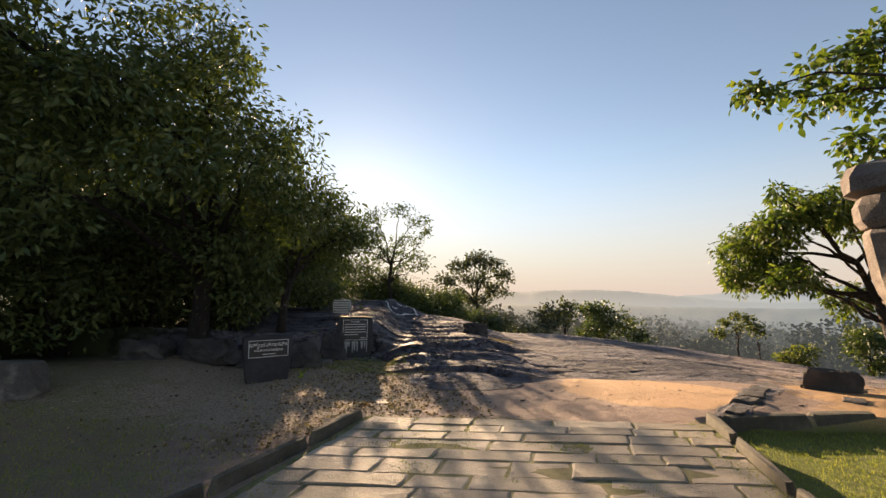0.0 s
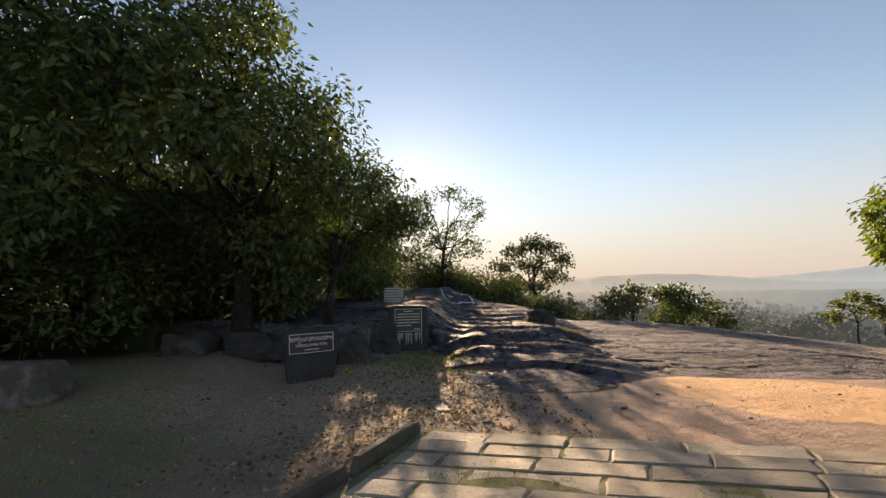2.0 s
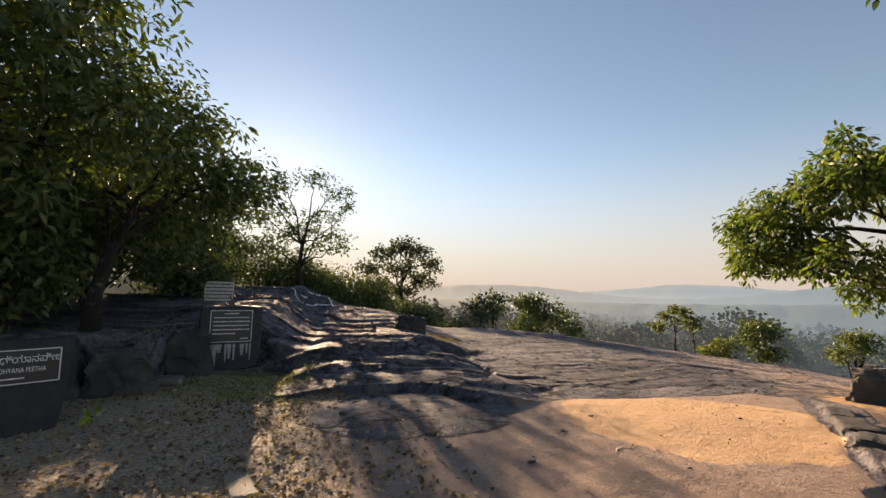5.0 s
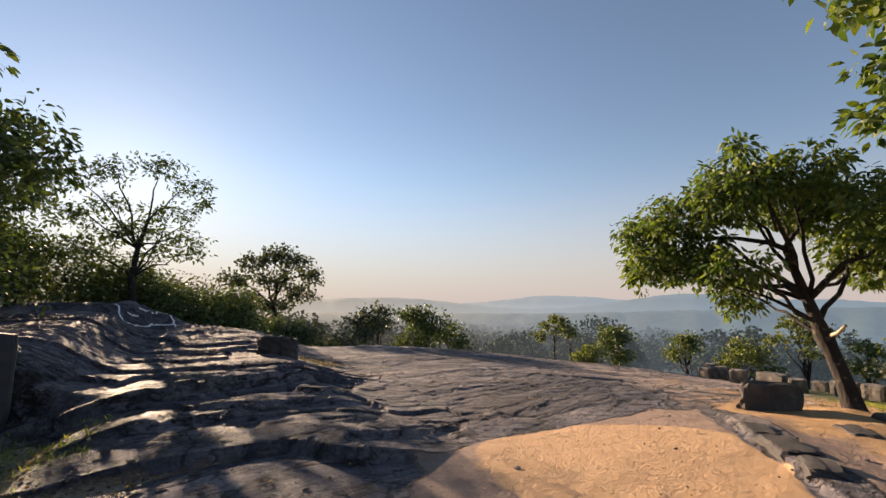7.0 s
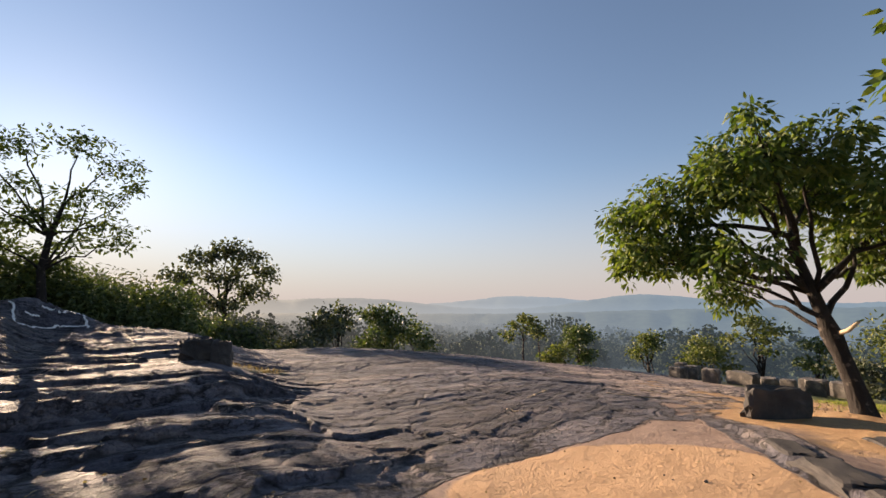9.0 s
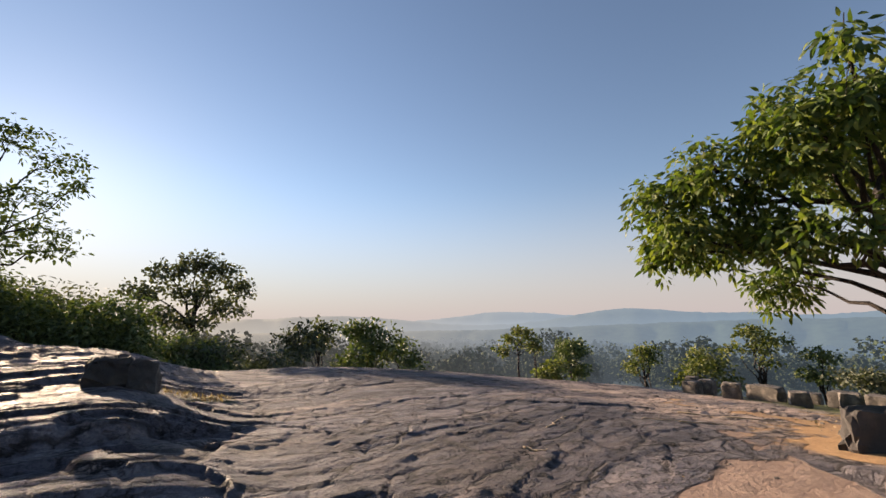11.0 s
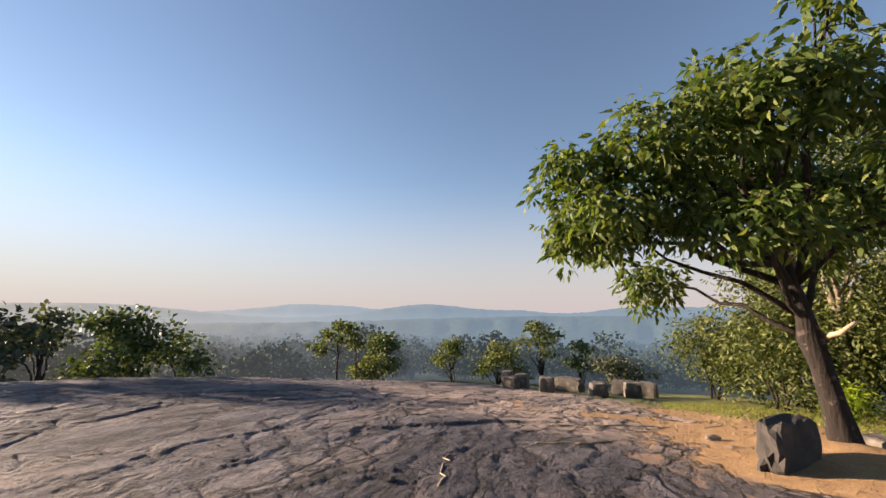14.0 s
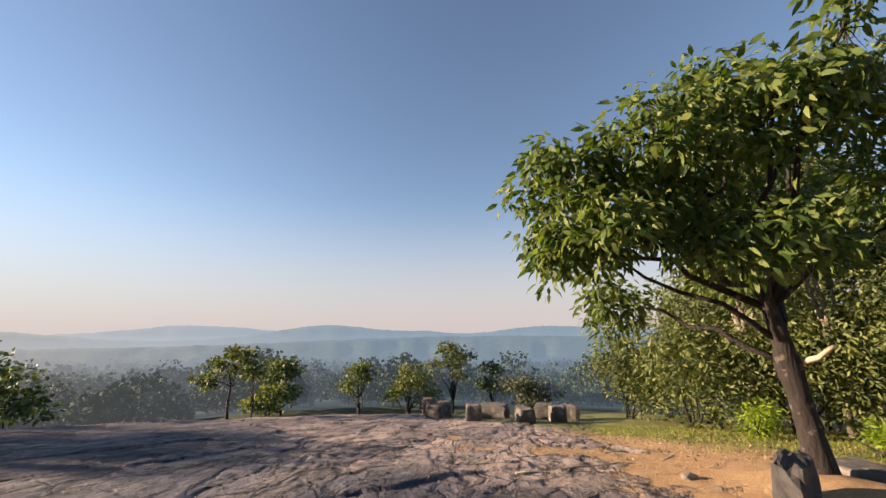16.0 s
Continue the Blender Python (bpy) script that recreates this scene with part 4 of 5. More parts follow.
# ---- trees ----
RNG = np.random.default_rng(11)
tree("shade_tree", "leaning tree with dark bark and glossy green leaves",
     [(8.12, 6.46, -0.30), (8.06, 6.50, 0.0), (8.00, 6.56, 0.40), (7.95, 6.63, 0.75), (7.90, 6.69, 1.02), (7.87, 6.73, 1.22), (7.84, 6.80, 1.55), (7.76, 6.88, 1.95), (7.66, 6.95, 2.35)],
     [0.24, 0.128, 0.104, 0.094, 0.108, 0.086, 0.072, 0.058, 0.040],
     [(6.92, 8.74, 2.68, 0.62, 0.56, 0.52), (6.58, 8.0, 2.90, 0.62, 0.62, 0.45), (6.50, 7.15, 3.06, 0.60, 0.62, 0.40), (7.1, 6.6, 3.32, 0.85, 0.8, 0.36),
      (8.5, 7.2, 3.30, 0.9, 0.85, 0.45), (8.7, 8.15, 1.65, 0.5, 0.42, 0.38), (7.6, 8.5, 2.15, 0.6, 0.5, 0.32), (9.1, 5.9, 2.9, 0.8, 0.85, 0.55),
      (7.4, 5.5, 2.6, 0.75, 0.65, 0.55), (6.60, 7.3, 2.05, 0.42, 0.65, 0.30), (6.1, 6.8, 3.62, 0.2, 0.22, 0.2), (6.85, 8.85, 2.10, 0.35, 0.33, 0.3), (7.0, 7.35, 3.55, 0.45, 0.45, 0.3), (8.6, 6.2, 2.4, 0.6, 0.6, 0.45), (9.4, 6.9, 3.1, 0.8, 0.8, 0.5), (9.5, 6.3, 2.1, 0.6, 0.6, 0.4),
      (7.0, 7.8, 2.35, 0.5, 0.5, 0.28), (6.6, 8.4, 2.2, 0.4, 0.5, 0.3)],
     RNG, LEAF_MAIN, per_m2=25, per=13, size=0.125, spread=0.13, droop=0.8, limb_r=0.045, shell=0.5, twigs=0.7, width=0.17,
     bare=(((7.3, 6.9, 2.6), (6.04, 6.75, 3.85)),))
stub = new("cut_branch_stub", mesh_of("cut_branch_stub", *tube([(7.90, 6.66, 1.02), (7.78, 6.50, 1.08), (7.72, 6.38, 1.20)], [0.036, 0.027, 0.018], 8, 0.1), CUT_WOOD, True))
stub.parent = bpy.data.objects["shade_tree"]
stub.matrix_parent_inverse = bpy.data.objects["shade_tree"].matrix_world.inverted()
tagged(stub, "pale bare branch stub")

tree("roadside_tree", "tall tree reaching out over the path with bright leaves",
     [(8.9, 2.9, -0.2), (8.85, 2.95, 1.2), (8.7, 3.05, 2.6), (8.4, 3.3, 3.8)], [0.22, 0.17, 0.14, 0.10],
     [(6.05, 5.2, 4.0, 0.35, 0.35, 0.38), (6.5, 5.35, 3.55, 0.45, 0.4, 0.35), (4.5, 5.3, 4.75, 0.42, 0.32, 0.2), (5.2, 5.25, 4.65, 0.5, 0.35, 0.28), (6.1, 5.15, 4.75, 0.5, 0.45, 0.40), (5.6, 5.1, 5.2, 0.5, 0.4, 0.2), (6.3, 5.0, 5.4, 0.6, 0.5, 0.35), (7.4, 4.2, 5.3, 0.9, 0.8, 0.6), (8.8, 2.8, 5.8, 1.2, 1.1, 0.9)],
     RNG, LEAF_MAIN, per_m2=13, per=9, size=0.15, spread=0.16, droop=0.6, limb_r=0.05, shell=0.3, twigs=0.8, width=0.24)
tree("overhanging_tree", "dense dark tree overhanging the notice boards",
     [(-5.3, 8.9, 0.2), (-5.25, 8.8, 1.0), (-5.1, 8.6, 2.0), (-4.9, 8.4, 3.0), (-4.8, 8.2, 3.8)], [0.26, 0.2, 0.17, 0.14, 0.1],
     [(-3.6, 7.1, 4.1, 1.0, 1.0, 0.9), (-4.5, 7.0, 5.4, 1.3, 1.2, 1.0), (-3.45, 8.5, 3.5, 1.0, 1.1, 0.8), (-5.7, 6.2, 4.6, 1.4, 1.3, 1.2), (-7.0, 7.4, 5.2, 1.8, 1.7, 1.4),
      (-4.4, 8.4, 2.6, 1.2, 1.1, 0.7), (-6.2, 5.2, 3.3, 1.2, 1.0, 1.0), (-3.9, 8.9, 5.0, 1.0, 1.0, 0.9), (-5.2, 7.4, 6.6, 1.5, 1.4, 1.0), (-7.6, 5.0, 6.3, 1.8, 1.6, 1.3), (-4.4, 6.0, 3.7, 0.9, 0.9, 0.6), (-4.9, 5.5, 4.7, 1.0, 0.9, 0.7), (-6.3, 4.2, 5.6, 1.3, 1.2, 1.0)],
     RNG, LEAF_DARK, per_m2=13, per=10, size=0.15, spread=0.22, droop=0.6, limb_r=0.08, shell=0.3, twigs=0.25)
tree("rock_edge_tree", "small dark tree growing on the rock ledge",
     [(-3.75, 9.5, 0.85), (-3.72, 9.5, 1.4), (-3.65, 9.6, 2.0), (-3.5, 9.8, 2.6)], [0.12, 0.09, 0.08, 0.06],
     [(-2.95, 9.9, 3.7, 0.9, 0.9, 0.7), (-2.55, 10.8, 3.3, 0.9, 0.9, 0.65), (-3.6, 10.4, 4.3, 1.1, 1.0, 0.8), (-3.4, 10.8, 2.7, 1.0, 0.9, 0.6), (-2.6, 11.6, 3.6, 0.9, 0.8, 0.6), (-4.4, 10.0, 3.1, 1.0, 0.9, 0.7)],
     RNG, LEAF_DARK, per_m2=13, per=11, size=0.14, spread=0.2, droop=0.6, limb_r=0.045, shell=0.3, twigs=0.4)
tree("slender_tree", "slender layered tree standing against the rising sun",
     [(-2.15, 21.5, 0.6), (-2.2, 21.5, 1.5), (-2.3, 21.5, 2.4), (-2.2, 21.4, 3.4), (-2.0, 21.4, 4.4)], [0.15, 0.12, 0.10, 0.08, 0.05],
     [(-3.15, 21.5, 6.15, 0.80, 0.7, 0.42), (-1.78, 21.4, 6.40, 0.85, 0.7, 0.42), (-0.80, 21.3, 5.80, 0.75, 0.7, 0.36), (-0.32, 21.4, 5.20, 0.55, 0.5, 0.30), (-3.15, 21.6, 4.95, 0.65, 0.6, 0.36),
      (-1.33, 21.4, 4.70, 0.95, 0.7, 0.38), (-2.25, 21.5, 4.10, 0.95, 0.8, 0.42), (-0.84, 21.3, 3.90, 0.72, 0.6, 0.32), (-3.05, 21.5, 3.85, 0.90, 0.7, 0.40), (-1.45, 21.4, 3.30, 0.80, 0.7, 0.36),
      (-0.46, 21.4, 3.35, 0.55, 0.5, 0.26), (-4.0, 21.6, 5.65, 0.85, 0.7, 0.42), (-4.1, 21.6, 4.50, 1.0, 0.8, 0.45), (-3.65, 21.5, 3.30, 0.9, 0.7, 0.4)],
     RNG, LEAF_DARK, per_m2=7.5, per=8, size=0.16, spread=0.2, droop=0.3, limb_r=0.045, shell=0.3, twigs=0.7, width=0.2)


def far_tree(label, x, y, top, w, rng, leaf=LEAF_FAR, flat=0.5, size=0.3, n=7, name="hillside_tree", per=8, per_m2=3.0, trunk_r=0.12):
    """A tree past the brow, whose crown reaches up to a given height."""
    z = gz(x, y)
    h = max(top - z, 1.2)
    low = max(top - w * 1.5, z + 0.25 * h)
    lobes = []
    for k in range(n):
        a = 2 * math.pi * (k / n) + rng.uniform(-0.4, 0.4)
        q = rng.uniform(0.15, 0.62) * w
        zz = low + (top - low) * rng.uniform(0.25, 0.85)
        s = w * rng.uniform(0.32, 0.5)
        lobes.append((x + math.cos(a) * q, y + math.sin(a) * q, min(zz, top - s * flat), s, s, s * flat))
    lobes.append((x, y, top - w * 0.4 * flat, w * 0.4, w * 0.4, w * 0.4 * flat))
    trunk = [(x, y, z - 0.2), (x + 0.05 * w, y, z + (low - z) * 0.5), (x, y + 0.04 * w, low)]
    return tree(name, label, trunk, [trunk_r, trunk_r * 0.8, trunk_r * 0.6], lobes, rng, leaf, per_m2=per_m2, per=per, size=size, spread=size * 1.4,
                droop=0.2, limb_r=trunk_r * 0.5, shell=0.4, twigs=0.5, width=0.3)


tree("hillside_tree", "tall tree with an open rounded crown of haze-tinted leaves", [(4.2, 34.8, gz(4.2, 34.8) - 0.3), (4.3, 34.7, -0.5), (4.1, 34.8, 1.4), (4.2, 34.8, 3.2)], [0.22, 0.18, 0.14, 0.08],
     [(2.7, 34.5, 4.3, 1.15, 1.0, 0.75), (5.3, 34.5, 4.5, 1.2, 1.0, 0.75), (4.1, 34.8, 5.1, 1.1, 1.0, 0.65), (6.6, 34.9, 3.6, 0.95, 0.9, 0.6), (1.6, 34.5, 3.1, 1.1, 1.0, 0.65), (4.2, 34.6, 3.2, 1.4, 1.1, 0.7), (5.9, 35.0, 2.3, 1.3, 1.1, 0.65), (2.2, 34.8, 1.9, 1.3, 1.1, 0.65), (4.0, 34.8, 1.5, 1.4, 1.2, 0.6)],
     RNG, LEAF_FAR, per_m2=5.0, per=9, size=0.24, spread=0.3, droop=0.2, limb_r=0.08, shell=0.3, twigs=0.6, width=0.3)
far_tree("bushy green tree below the brow", 11.5, 34.0, 1.5, 1.8, RNG, size=0.28, n=7)
tree("young_tree", "thin young tree with an airy crown at the rock's edge", [(14.3, 18.4, gz(14.3, 18.4) - 0.1), (14.25, 18.4, -0.7), (14.3, 18.4, -0.2), (14.2, 18.4, 0.2)], [0.05, 0.042, 0.034, 0.024],
     [(13.55, 18.6, 0.10, 0.42, 0.40, 0.22), (13.85, 18.4, 0.55, 0.36, 0.36, 0.24), (14.2, 18.3, 0.85, 0.34, 0.32, 0.22), (14.75, 18.3, 0.70, 0.38, 0.34, 0.20), (14.45, 18.3, 0.30, 0.34, 0.30, 0.18), (15.0, 18.2, 0.15, 0.26, 0.26, 0.16)],
     RNG, LEAF_BUSH, per_m2=16, per=8, size=0.16, spread=0.14, droop=0.4, limb_r=0.02, shell=0.3, twigs=0.7, width=0.24)
far_tree("bushy tree with several tops on the brow", 10.6, 25.1, 1.45, 1.9, RNG, LEAF_DARK, 0.55, 0.20, 9, per_m2=6, trunk_r=0.08)
far_tree("low bushy tree on the brow", 12.4, 24.6, 0.45, 1.3, RNG, LEAF_DARK, 0.5, 0.19, 7, per_m2=6, trunk_r=0.06)
far_tree("low light-green bushy tree below the brow", 19.5, 20.8, -0.75, 1.3, RNG, LEAF_BUSH, 0.5, 0.18, 7, per_m2=7, trunk_r=0.05)
far_tree("low bushy tree on the brow", 7.6, 25.8, 1.35, 1.4, RNG, LEAF_FAR, 0.5, 0.2, 7, per_m2=6, trunk_r=0.05)
far_tree("thin young tree at the edge of the rock", 15.1, 18.2, 0.55, 0.5, RNG, LEAF_DARK, 0.7, 0.12, 4, "young_tree", 7, 14, 0.03)
far_tree("flat-topped hillside tree below the rocky brow", 33.0, 15.4, 0.75, 2.0, RNG, LEAF_BUSH, 0.3, 0.22, 7, per_m2=5)
far_tree("flat-topped hillside tree below the rocky brow", 33.5, 12.6, -0.6, 1.7, RNG, LEAF_DARK, 0.3, 0.22, 6, per_m2=5)
far_tree("round hillside tree below the rocky brow", 31.0, 18.0, -0.6, 2.3, RNG, LEAF_BUSH, 0.55, 0.22, 8, per_m2=4)
far_tree("round hillside tree below the rocky brow", 31.5, 22.0, -0.55, 1.7, RNG, LEAF_BUSH, 0.6, 0.2, 7, per_m2=5)
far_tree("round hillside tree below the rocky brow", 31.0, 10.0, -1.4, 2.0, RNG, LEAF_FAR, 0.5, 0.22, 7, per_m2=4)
far_tree("dark round tree in the valley edge", 34.0, 30.0, -0.6, 2.6, RNG, LEAF_DARK, 0.7, 0.28, 8)


def bush_row(label, places, rng, leaf, size, per_m2=7, group="", name="bush", per=8):
    for x, y, w, h in places:
        lobes = [(rng.uniform(-0.45, 0.45) * w, rng.uniform(-0.45, 0.45) * w, h * rng.uniform(0.25, 0.75), w * rng.uniform(0.35, 0.55), w * rng.uniform(0.35, 0.55), h * rng.uniform(0.22, 0.34)) for k in range(6)]
        lobes.append((0, 0, h * 0.72, w * 0.4, w * 0.4, h * 0.28))
        bush(name, label, x, y, lobes, rng, leaf, per_m2, per, size, size * 1.5, "bush", group)


# thicket behind the rock, towards the sun
bush_row("dense dark bush at the back of the rock", [(-8.0 + 1.35 * k + RNG.uniform(-0.3, 0.3), 22.4 + RNG.uniform(-0.5, 0.7), 2.0, (3.7 if k < 4 else 3.1 if k < 6 else 2.3 - 0.3 * (k - 6)) + 0.3 * math.sin(2 * k)) for k in range(9)], RNG, LEAF_DARK, 0.17, 10)
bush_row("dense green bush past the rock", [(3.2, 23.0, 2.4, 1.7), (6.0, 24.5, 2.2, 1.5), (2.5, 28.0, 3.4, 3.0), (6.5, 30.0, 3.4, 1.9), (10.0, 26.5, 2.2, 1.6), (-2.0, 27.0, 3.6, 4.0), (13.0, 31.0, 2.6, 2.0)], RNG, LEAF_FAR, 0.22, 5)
# scrub along the brow
SCRUB = np.random.default_rng(31)
for k in range(9):
    az, r = radians(-14 + 3.2 * k + SCRUB.uniform(-1.5, 1.5)), SCRUB.uniform(19.5, 24.5)
    bush_row("leafy scrub bush growing along the brow", [(5 + math.sin(az) * r, 3 + math.cos(az) * r, SCRUB.uniform(1.2, 2.0), SCRUB.uniform(0.4, 0.95))], SCRUB, LEAF_DARK if k % 3 else LEAF_FAR, 0.13, 7, "scrub along the brow")
# thicket under the trees on the left
bush_row("dark undergrowth below the trees", [(-6.3, 10.5, 2.2, 3.0), (-5.2, 12.3, 2.2, 2.6), (-7.8, 8.4, 2.2, 3.2), (-8.6, 6.0, 2.2, 3.0), (-9.0, 11.5, 2.8, 4.0), (-6.4, 14.6, 2.4, 3.4), (-4.4, 15.2, 1.8, 1.4), (-9.5, 3.6, 2.4, 3.2), (-8.5, 16.5, 3.0, 4.5), (-6.0, 18.5, 2.6, 3.6), (-7.0, 9.8, 2.4, 3.6), (-10.5, 7.5, 2.8, 4.2), (-11.5, 5.0, 3.0, 4.6), (-11.0, 2.0, 3.0, 4.6), (-8.0, 12.6, 2.6, 4.0), (-10.5, 14.5, 3.2, 5.0), (-5.6, 10.2, 1.6, 2.2), (-4.9, 9.6, 1.3, 1.6), (-12.5, 9.5, 3.4, 5.5), (-13.0, 0.0, 3.2, 5.0)], RNG, LEAF_DARK, 0.16, 9)
bush_row("tall dark thicket deep in the trees", [(-15.5 + 0.35 * k, 1.5 + 2.6 * k, 4.2, 6.0) for k in range(10)], RNG, LEAF_DARK, 0.30, 3.5)
tree("forest_tree", "tall dark forest tree", [(-9.5, 9.5, 0.1), (-9.4, 9.4, 2.5), (-9.2, 9.2, 4.5)], [0.25, 0.2, 0.14],
     [(-9 + RNG.uniform(-2.5, 2.5), 9 + RNG.uniform(-2.5, 2.5), 5.5 + RNG.uniform(-1.5, 3.0), 1.6, 1.6, 1.2) for k in range(9)], RNG, LEAF_DARK, per_m2=8, per=9, size=0.19, spread=0.3, shell=0.3, twigs=0.15)
tree("forest_tree", "tall dark forest tree", [(-6.8, 13.5, 0.8), (-6.6, 13.3, 2.5), (-6.3, 13.2, 4.0)], [0.2, 0.16, 0.11],
     [(-6.7 + RNG.uniform(-2.0, 1.6), 13.4 + RNG.uniform(-2, 2), 4.4 + RNG.uniform(-1.2, 1.8), 1.4, 1.4, 1.0) for k in range(9)], RNG, LEAF_DARK, per_m2=8, per=9, size=0.18, spread=0.28, shell=0.3, twigs=0.2)
tree("forest_tree", "tall dark forest tree", [(-5.5, 17.8, 0.8), (-5.4, 17.6, 2.2), (-5.2, 17.4, 3.4)], [0.16, 0.12, 0.09],
     [(-5.6 + RNG.uniform(-1.6, 1.4), 17.6 + RNG.uniform(-1.6, 1.6), 4.3 + RNG.uniform(-0.9, 1.2), 1.2, 1.2, 0.7) for k in range(7)], RNG, LEAF_DARK, per_m2=6, per=9, size=0.18, spread=0.28, shell=0.3, twigs=0.3)

# thicket behind the shade tree
bush_row("sunlit olive-green thicket at the meadow's edge", [(14.2, 5.6, 2.0, 2.6), (13.4, 3.9, 2.2, 3.2), (12.6, 2.2, 2.2, 3.4), (15.8, 4.8, 2.4, 4.0), (15.0, 2.6, 2.4, 4.4), (16.8, 6.6, 2.0, 2.4), (12.0, 0.4, 2.4, 3.6), (14.4, 0.4, 2.6, 5.0), (17.5, 3.0, 3.0, 5.0), (11.6, -1.8, 2.4, 3.8)], RNG, LEAF_BUSH, 0.13, 11, per=9)
bush_row("low fresh green sapling in the meadow", [(12.3, 5.1, 0.5, 0.7), (10.6, 4.3, 0.4, 0.5)], RNG, LEAF_LIGHT, 0.10, 22)
for k, (x, y) in enumerate(((13.6, 4.6), (13.2, 3.2), (12.8, 1.5))):
    tree("thicket_tree", "slim pale-stemmed tree in the thicket", [(x, y, gz(x, y) - 0.1), (x + 0.1, y, 1.0), (x + 0.15, y + 0.2, 2.4)], [0.08, 0.06, 0.045],
         [(x + RNG.uniform(-1, 1), y + RNG.uniform(-1, 1), 3.6 + RNG.uniform(-0.9, 1.6), 1.0, 1.0, 0.8) for j in range(6)], RNG, LEAF_BUSH, BARK_PALE, per_m2=9, per=9, size=0.15, spread=0.22, shell=0.3, twigs=0.3)

# ---- small stuff on the ground ----
def scatter(n, x0, x1, y0, y1, keep, rng):
    x, y = rng.uniform(x0, x1, n), rng.uniform(y0, y1, n)
    k = rng.random(n) < keep(x, y)
    return x[k], y[k]


def fallen(name, label, n, box, keep, size, mat, rng, flat=0.35, width=0.28):
    x, y = scatter(n, *box, keep, rng)
    z = ground_z(x, y) + 0.006
    way = rng.normal(0, 1, (len(x), 3)) * np.array((1, 1, flat))
    way[:, 2] = np.abs(way[:, 2])
    v, f = leaves(np.stack([x, y, z], 1), way, size * rng.uniform(0.5, 1.3, len(x)), width, 0.12, rng)
    return tagged(part(name, (v, f), mat), label, "litter", kind="stuff")


LRNG = np.random.default_rng(23)
fallen("leaf_litter", "dry brown leaves scattered on bare soil", 19000, (-5.5, 0.6, 4.0, 9.5),
       lambda x, y: np.clip(0.9 - 0.55 * np.abs(x + 1.1 + 0.5 * (6.5 - y) * 0) / 1.6 + 0.5 * fbm(x * 1.5, y * 1.5, 3), 0.03, 0.9) * (1 - 0.9 * (ground_z(x, y) > 0.4)) * (1 - 0.95 * rock_mask(x, y)), 0.045, DRY, LRNG, 0.2)
fallen("leaf_litter", "few dry leaves on the sandy ground", 420, (0.0, 5.0, 5.2, 8.0), lambda x, y: 0.5 + 0 * x, 0.028, DRY, LRNG, 0.15)
fallen("leaf_litter", "fallen leaves on the meadow", 3500, (8.5, 13.5, 2.5, 8.5), lambda x, y: np.clip((x - 8.5) / 3, 0, 1) * np.clip((9.2 - y) / 2.5, 0, 1), 0.045, DRY, LRNG, 0.2)


def blades(name, label, n, box, keep, h, rng, mat=GRASS):
    x, y = scatter(n, *box, keep, rng)
    z = ground_z(x, y) - 0.004
    way = rng.normal(0, 0.45, (len(x), 3))
    way[:, 2] = 1
    v, f = leaves(np.stack([x, y, z], 1), way, h * rng.uniform(0.5, 1.4, len(x)), 0.06, 0.1, rng)
    return tagged(part(name, (v, f), mat), label, "grass", kind="stuff")


blades("grass", "short green lawn grass", 26000, (2.0, 6.5, 1.2, 5.0), lambda x, y: ((x - 0.36 * (y - 3.6)) > 2.72).astype(float), 0.035, LRNG)
blades("grass", "thin grass in the shade", 12000, (-6.0, -1.3, 1.8, 5.0), lambda x, y: sstep(0.0, 1.4, -1.7 - x - 0.6 * (y - 4.2)), 0.04, LRNG)
blades("grass", "sparse meadow grass", 14000, (9.0, 14.0, 1.5, 8.0), lambda x, y: sstep(0.0, 2.5, (x - 8.6) - 0.9 * (y - 5.6) + 1.6 * fbm(x * 0.9, y * 0.9, 61)), 0.06, LRNG)
blades("grass", "grass tufts beside the notice slab", 3500, (-3.0, -0.8, 8.0, 9.9), lambda x, y: 0.8 * (fbm(x * 2, y * 2, 4) > 0.0), 0.05, LRNG)
blades("grass", "dry grass tuft beside the boulders", 360, (1.75, 2.6, 13.2, 13.8), lambda x, y: 0.8 + 0 * x, 0.07, LRNG, DRY)


def joint_grass():
    rng = np.random.default_rng(5)
    n = 26000
    a, b = rng.uniform(0, 4.2, n), rng.uniform(-5.5, 0.1, n)
    keep = (fbm(a * 1.6, b * 2.2, 77) + 0.35 * (np.abs(a - 0.1) < 0.18) + 0.5 * (np.abs(a - 4.1) < 0.15)) > 0.16
    a, b = a[keep], b[keep]
    p = np.array(CORNER) + a[:, None] * np.array(U) + b[:, None] * np.array(V)
    p[:, 2] = 0.142
    way = rng.normal(0, 0.5, (len(a), 3))
    way[:, 2] = 0.8
    v, f = leaves(p, way, 0.023 * rng.uniform(0.6, 1.3, len(a)), 0.10, 0.1, rng)
    tagged(part("joint_moss", (v, f), GRASS), "moss and grass growing in the paving joints", "grass", kind="stuff")


joint_grass()


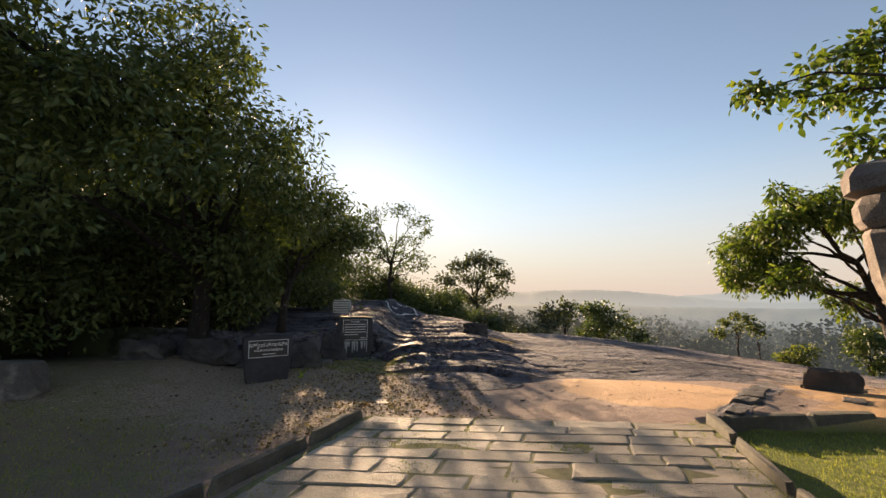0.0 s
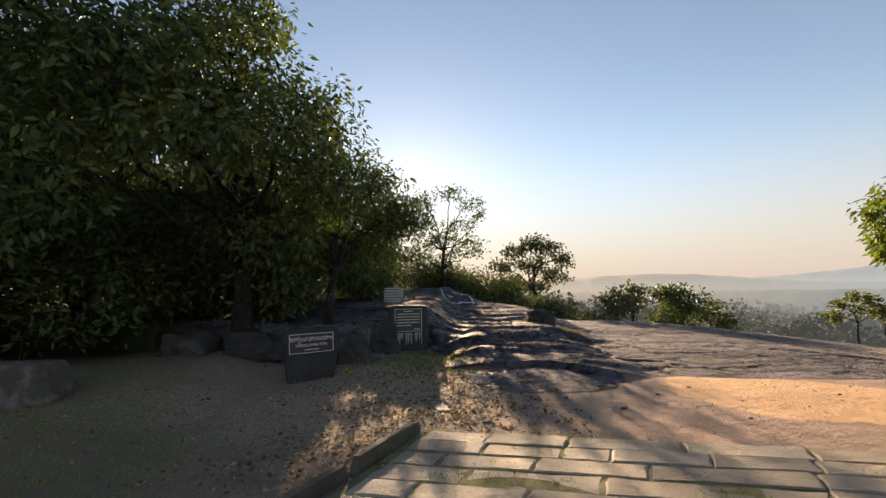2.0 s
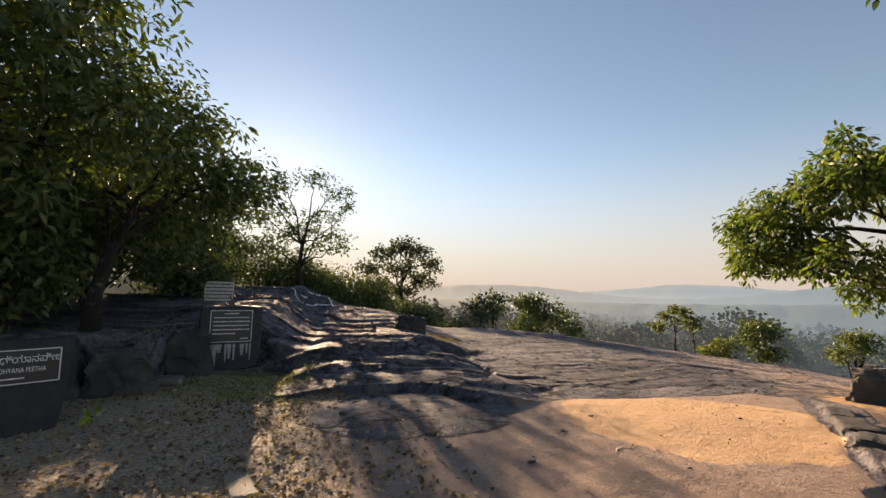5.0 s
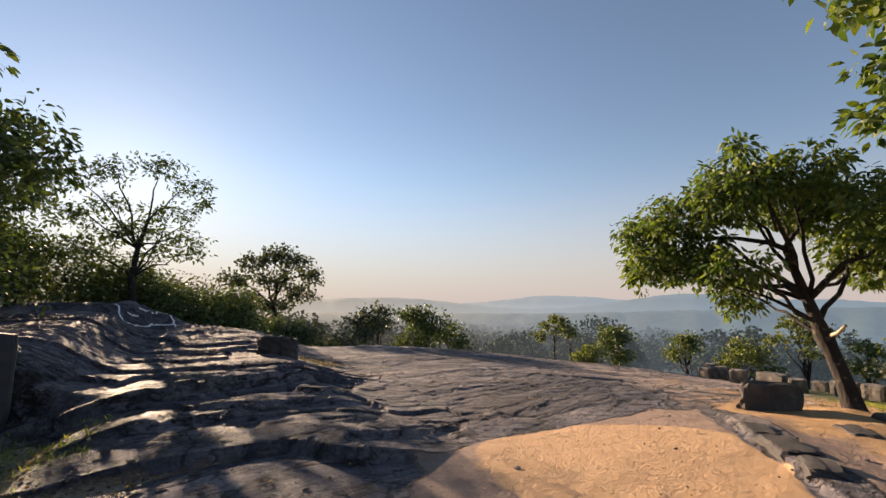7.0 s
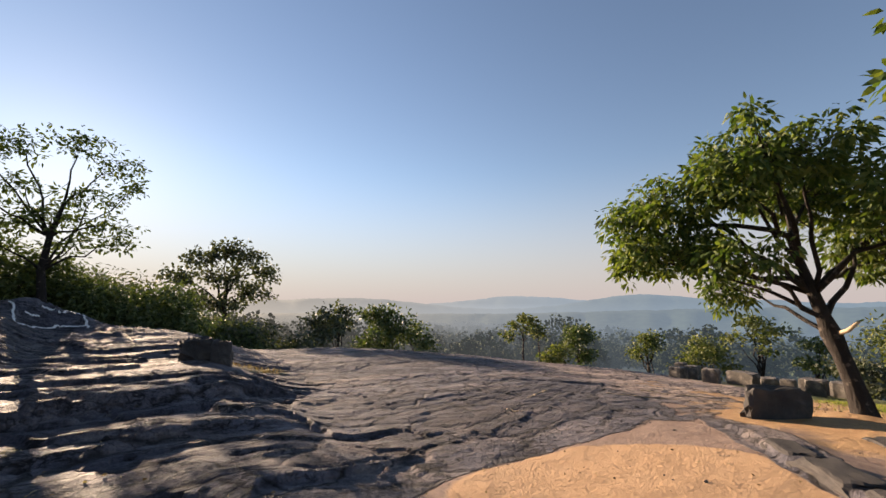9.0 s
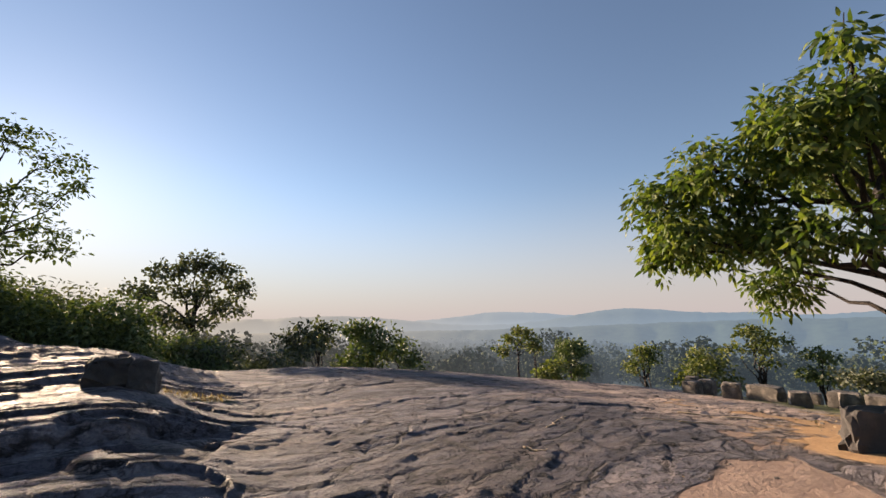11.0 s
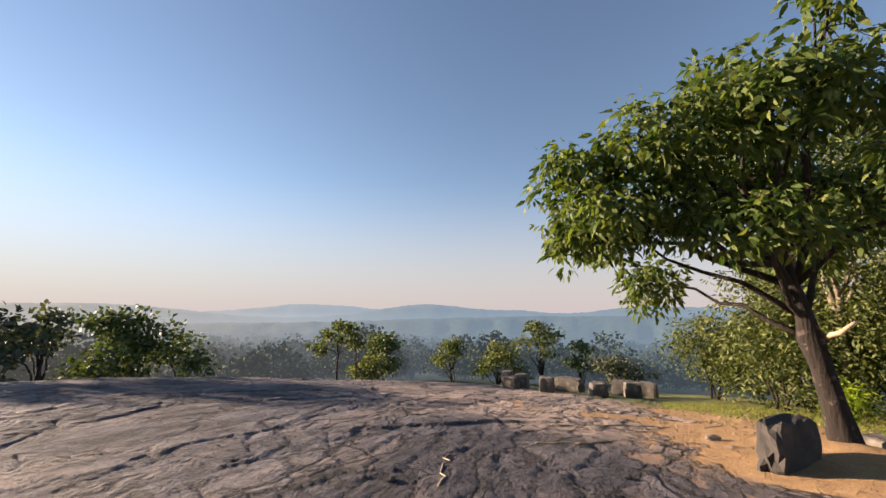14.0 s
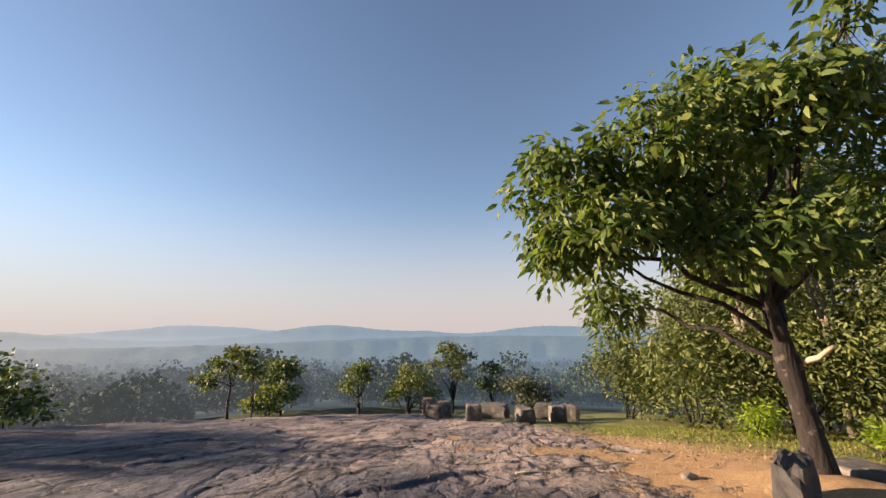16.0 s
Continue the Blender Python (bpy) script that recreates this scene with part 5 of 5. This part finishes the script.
def pebbles():
    rng = np.random.default_rng(6)
    vs, fs = [], []
    ico = bmesh.new()
    bmesh.ops.create_icosphere(ico, subdivisions=1, radius=1)
    base = np.array([v.co[:] for v in ico.verts])
    tri = np.array([[v.index for v in f.verts] for f in ico.faces])
    ico.free()
    x, y = scatter(1500, -3.0, 6.0, 5.0, 9.0, lambda x, y: np.clip(0.75 - 0.35 * np.abs(x + 0.4), 0.06, 1) * (fbm(x, y, 14) > -0.1), rng)
    x2, y2 = scatter(160, 5.0, 12.0, 7.5, 12.5, lambda x, y: 0.5 + 0 * x, rng)
    x, y = np.concatenate([x, x2]), np.concatenate([y, y2])
    z = ground_z(x, y)
    for k in range(len(x)):
        s = 0.010 * math.exp(rng.normal(0, 0.55))
        q = base * (1 + rng.normal(0, 0.16, (len(base), 1))) * np.array((1.3, 1.0, 0.6)) * s * rng.uniform(0.8, 1.5, 3)
        fs.append(tri + k * len(base))
        vs.append(q + np.array((x[k], y[k], z[k] + s * 0.2)))
    tagged(part("pebbles", (np.concatenate(vs), np.concatenate(fs)), BLOCK), "small stones and gravel on the ground", "pebbles", kind="stuff")


pebbles()
build_path()


def painted_marks():
    """White paint on the back of the rock: a crooked border and a few unreadable strokes."""
    def stroke(parent, a, b, w, n=14):
        vs, fs = [], []
        a, b = Vector((*a, 0)), Vector((*b, 0))
        d = (b - a).normalized()
        side = Vector((-d.y, d.x, 0)) * w / 2
        for i in range(n + 1):
            p = a + (b - a) * (i / n) + side * 0.6 * math.sin(i * 1.9)
            for q in (p - side, p + side):
                vs.append((q.x, q.y, gz(q.x, q.y) + 0.02))
        fs = [(2 * i, 2 * i + 2, 2 * i + 3, 2 * i + 1) for i in range(n)]
        part("stroke", (vs, fs), WHITE, parent)
    root = thing("painted_marks", "white painted border and scrawl on bare rock", "painted marks")
    for a, b, w in (((-2.15, 18.01), (-2.04, 17.91), 0.04), ((-2.04, 17.91), (-1.75, 16.71), 0.04), ((-1.75, 16.71), (-1.65, 16.71), 0.04),
                    ((-1.65, 16.71), (-1.28, 17.73), 0.05), ((-1.28, 17.73), (-0.97, 17.78), 0.05), ((-0.97, 17.78), (-0.74, 17.82), 0.05),
                    ((-0.91, 18.33), (-0.82, 18.0), 0.04), ((-0.82, 18.0), (-0.64, 17.49), 0.05), ((-1.82, 17.76), (-1.74, 17.75), 0.04),
                    ((-1.73, 17.73), (-1.59, 17.83), 0.05), ((-1.62, 18.1), (-1.39, 18.11), 0.05), ((-1.33, 18.09), (-1.28, 18.08), 0.04),
                    ((-1.23, 18.08), (-1.2, 18.31), 0.04), ((-1.18, 18.27), (-0.96, 18.27), 0.05)):
        stroke(root, a, b, w, 10)


painted_marks()


def sapling(x, y, h, rng):
    root = thing("seedling", "small fresh green seedling by the name board", "plant", pose(x, y, gz(x, y)))
    part("stem", tube([(0, 0, -0.02), (0.01, 0, h * 0.6)], [0.004, 0.003], 5), LEAF_LIGHT, root)
    v, f = crown(np.array([(0.01, 0, h * 0.7)] * 3), 5, h * 0.55, 0.04, rng, 0.0, 0.28)
    part("leaf_tuft", (v, f), LEAF_LIGHT, root)


sapling(-2.60, 7.34, 0.13, np.random.default_rng(2))


def dry_roots():
    """Pale roots and twigs lying on the rock beyond the tree."""
    rng = np.random.default_rng(12)
    for a, b, r in (((7.9, 9.35), (9.0, 8.15), 0.012), ((6.9, 8.9), (7.5, 8.55), 0.008), ((6.7, 9.3), (7.1, 8.8), 0.007), ((4.36, 9.2), (4.5, 9.05), 0.012), ((5.2, 9.6), (5.9, 9.9), 0.007), ((9.3, 7.6), (9.9, 7.3), 0.008), ((1.9, 6.1), (2.15, 6.2), 0.006)):
        pts = []
        for i in range(9):
            t = i / 8
            x, y = a[0] + (b[0] - a[0]) * t + rng.normal(0, 0.025), a[1] + (b[1] - a[1]) * t + rng.normal(0, 0.025)
            pts.append((x, y, gz(x, y) + r * 0.6))
        ob = part("dry_root", tube(pts, [r * (1 - 0.6 * i / 8) for i in range(9)], 5, 0.2), CUT_WOOD, smooth=True)
        tagged(ob, "thin pale dry root lying on bare rock", "root", "dry roots on the rock")


dry_roots()
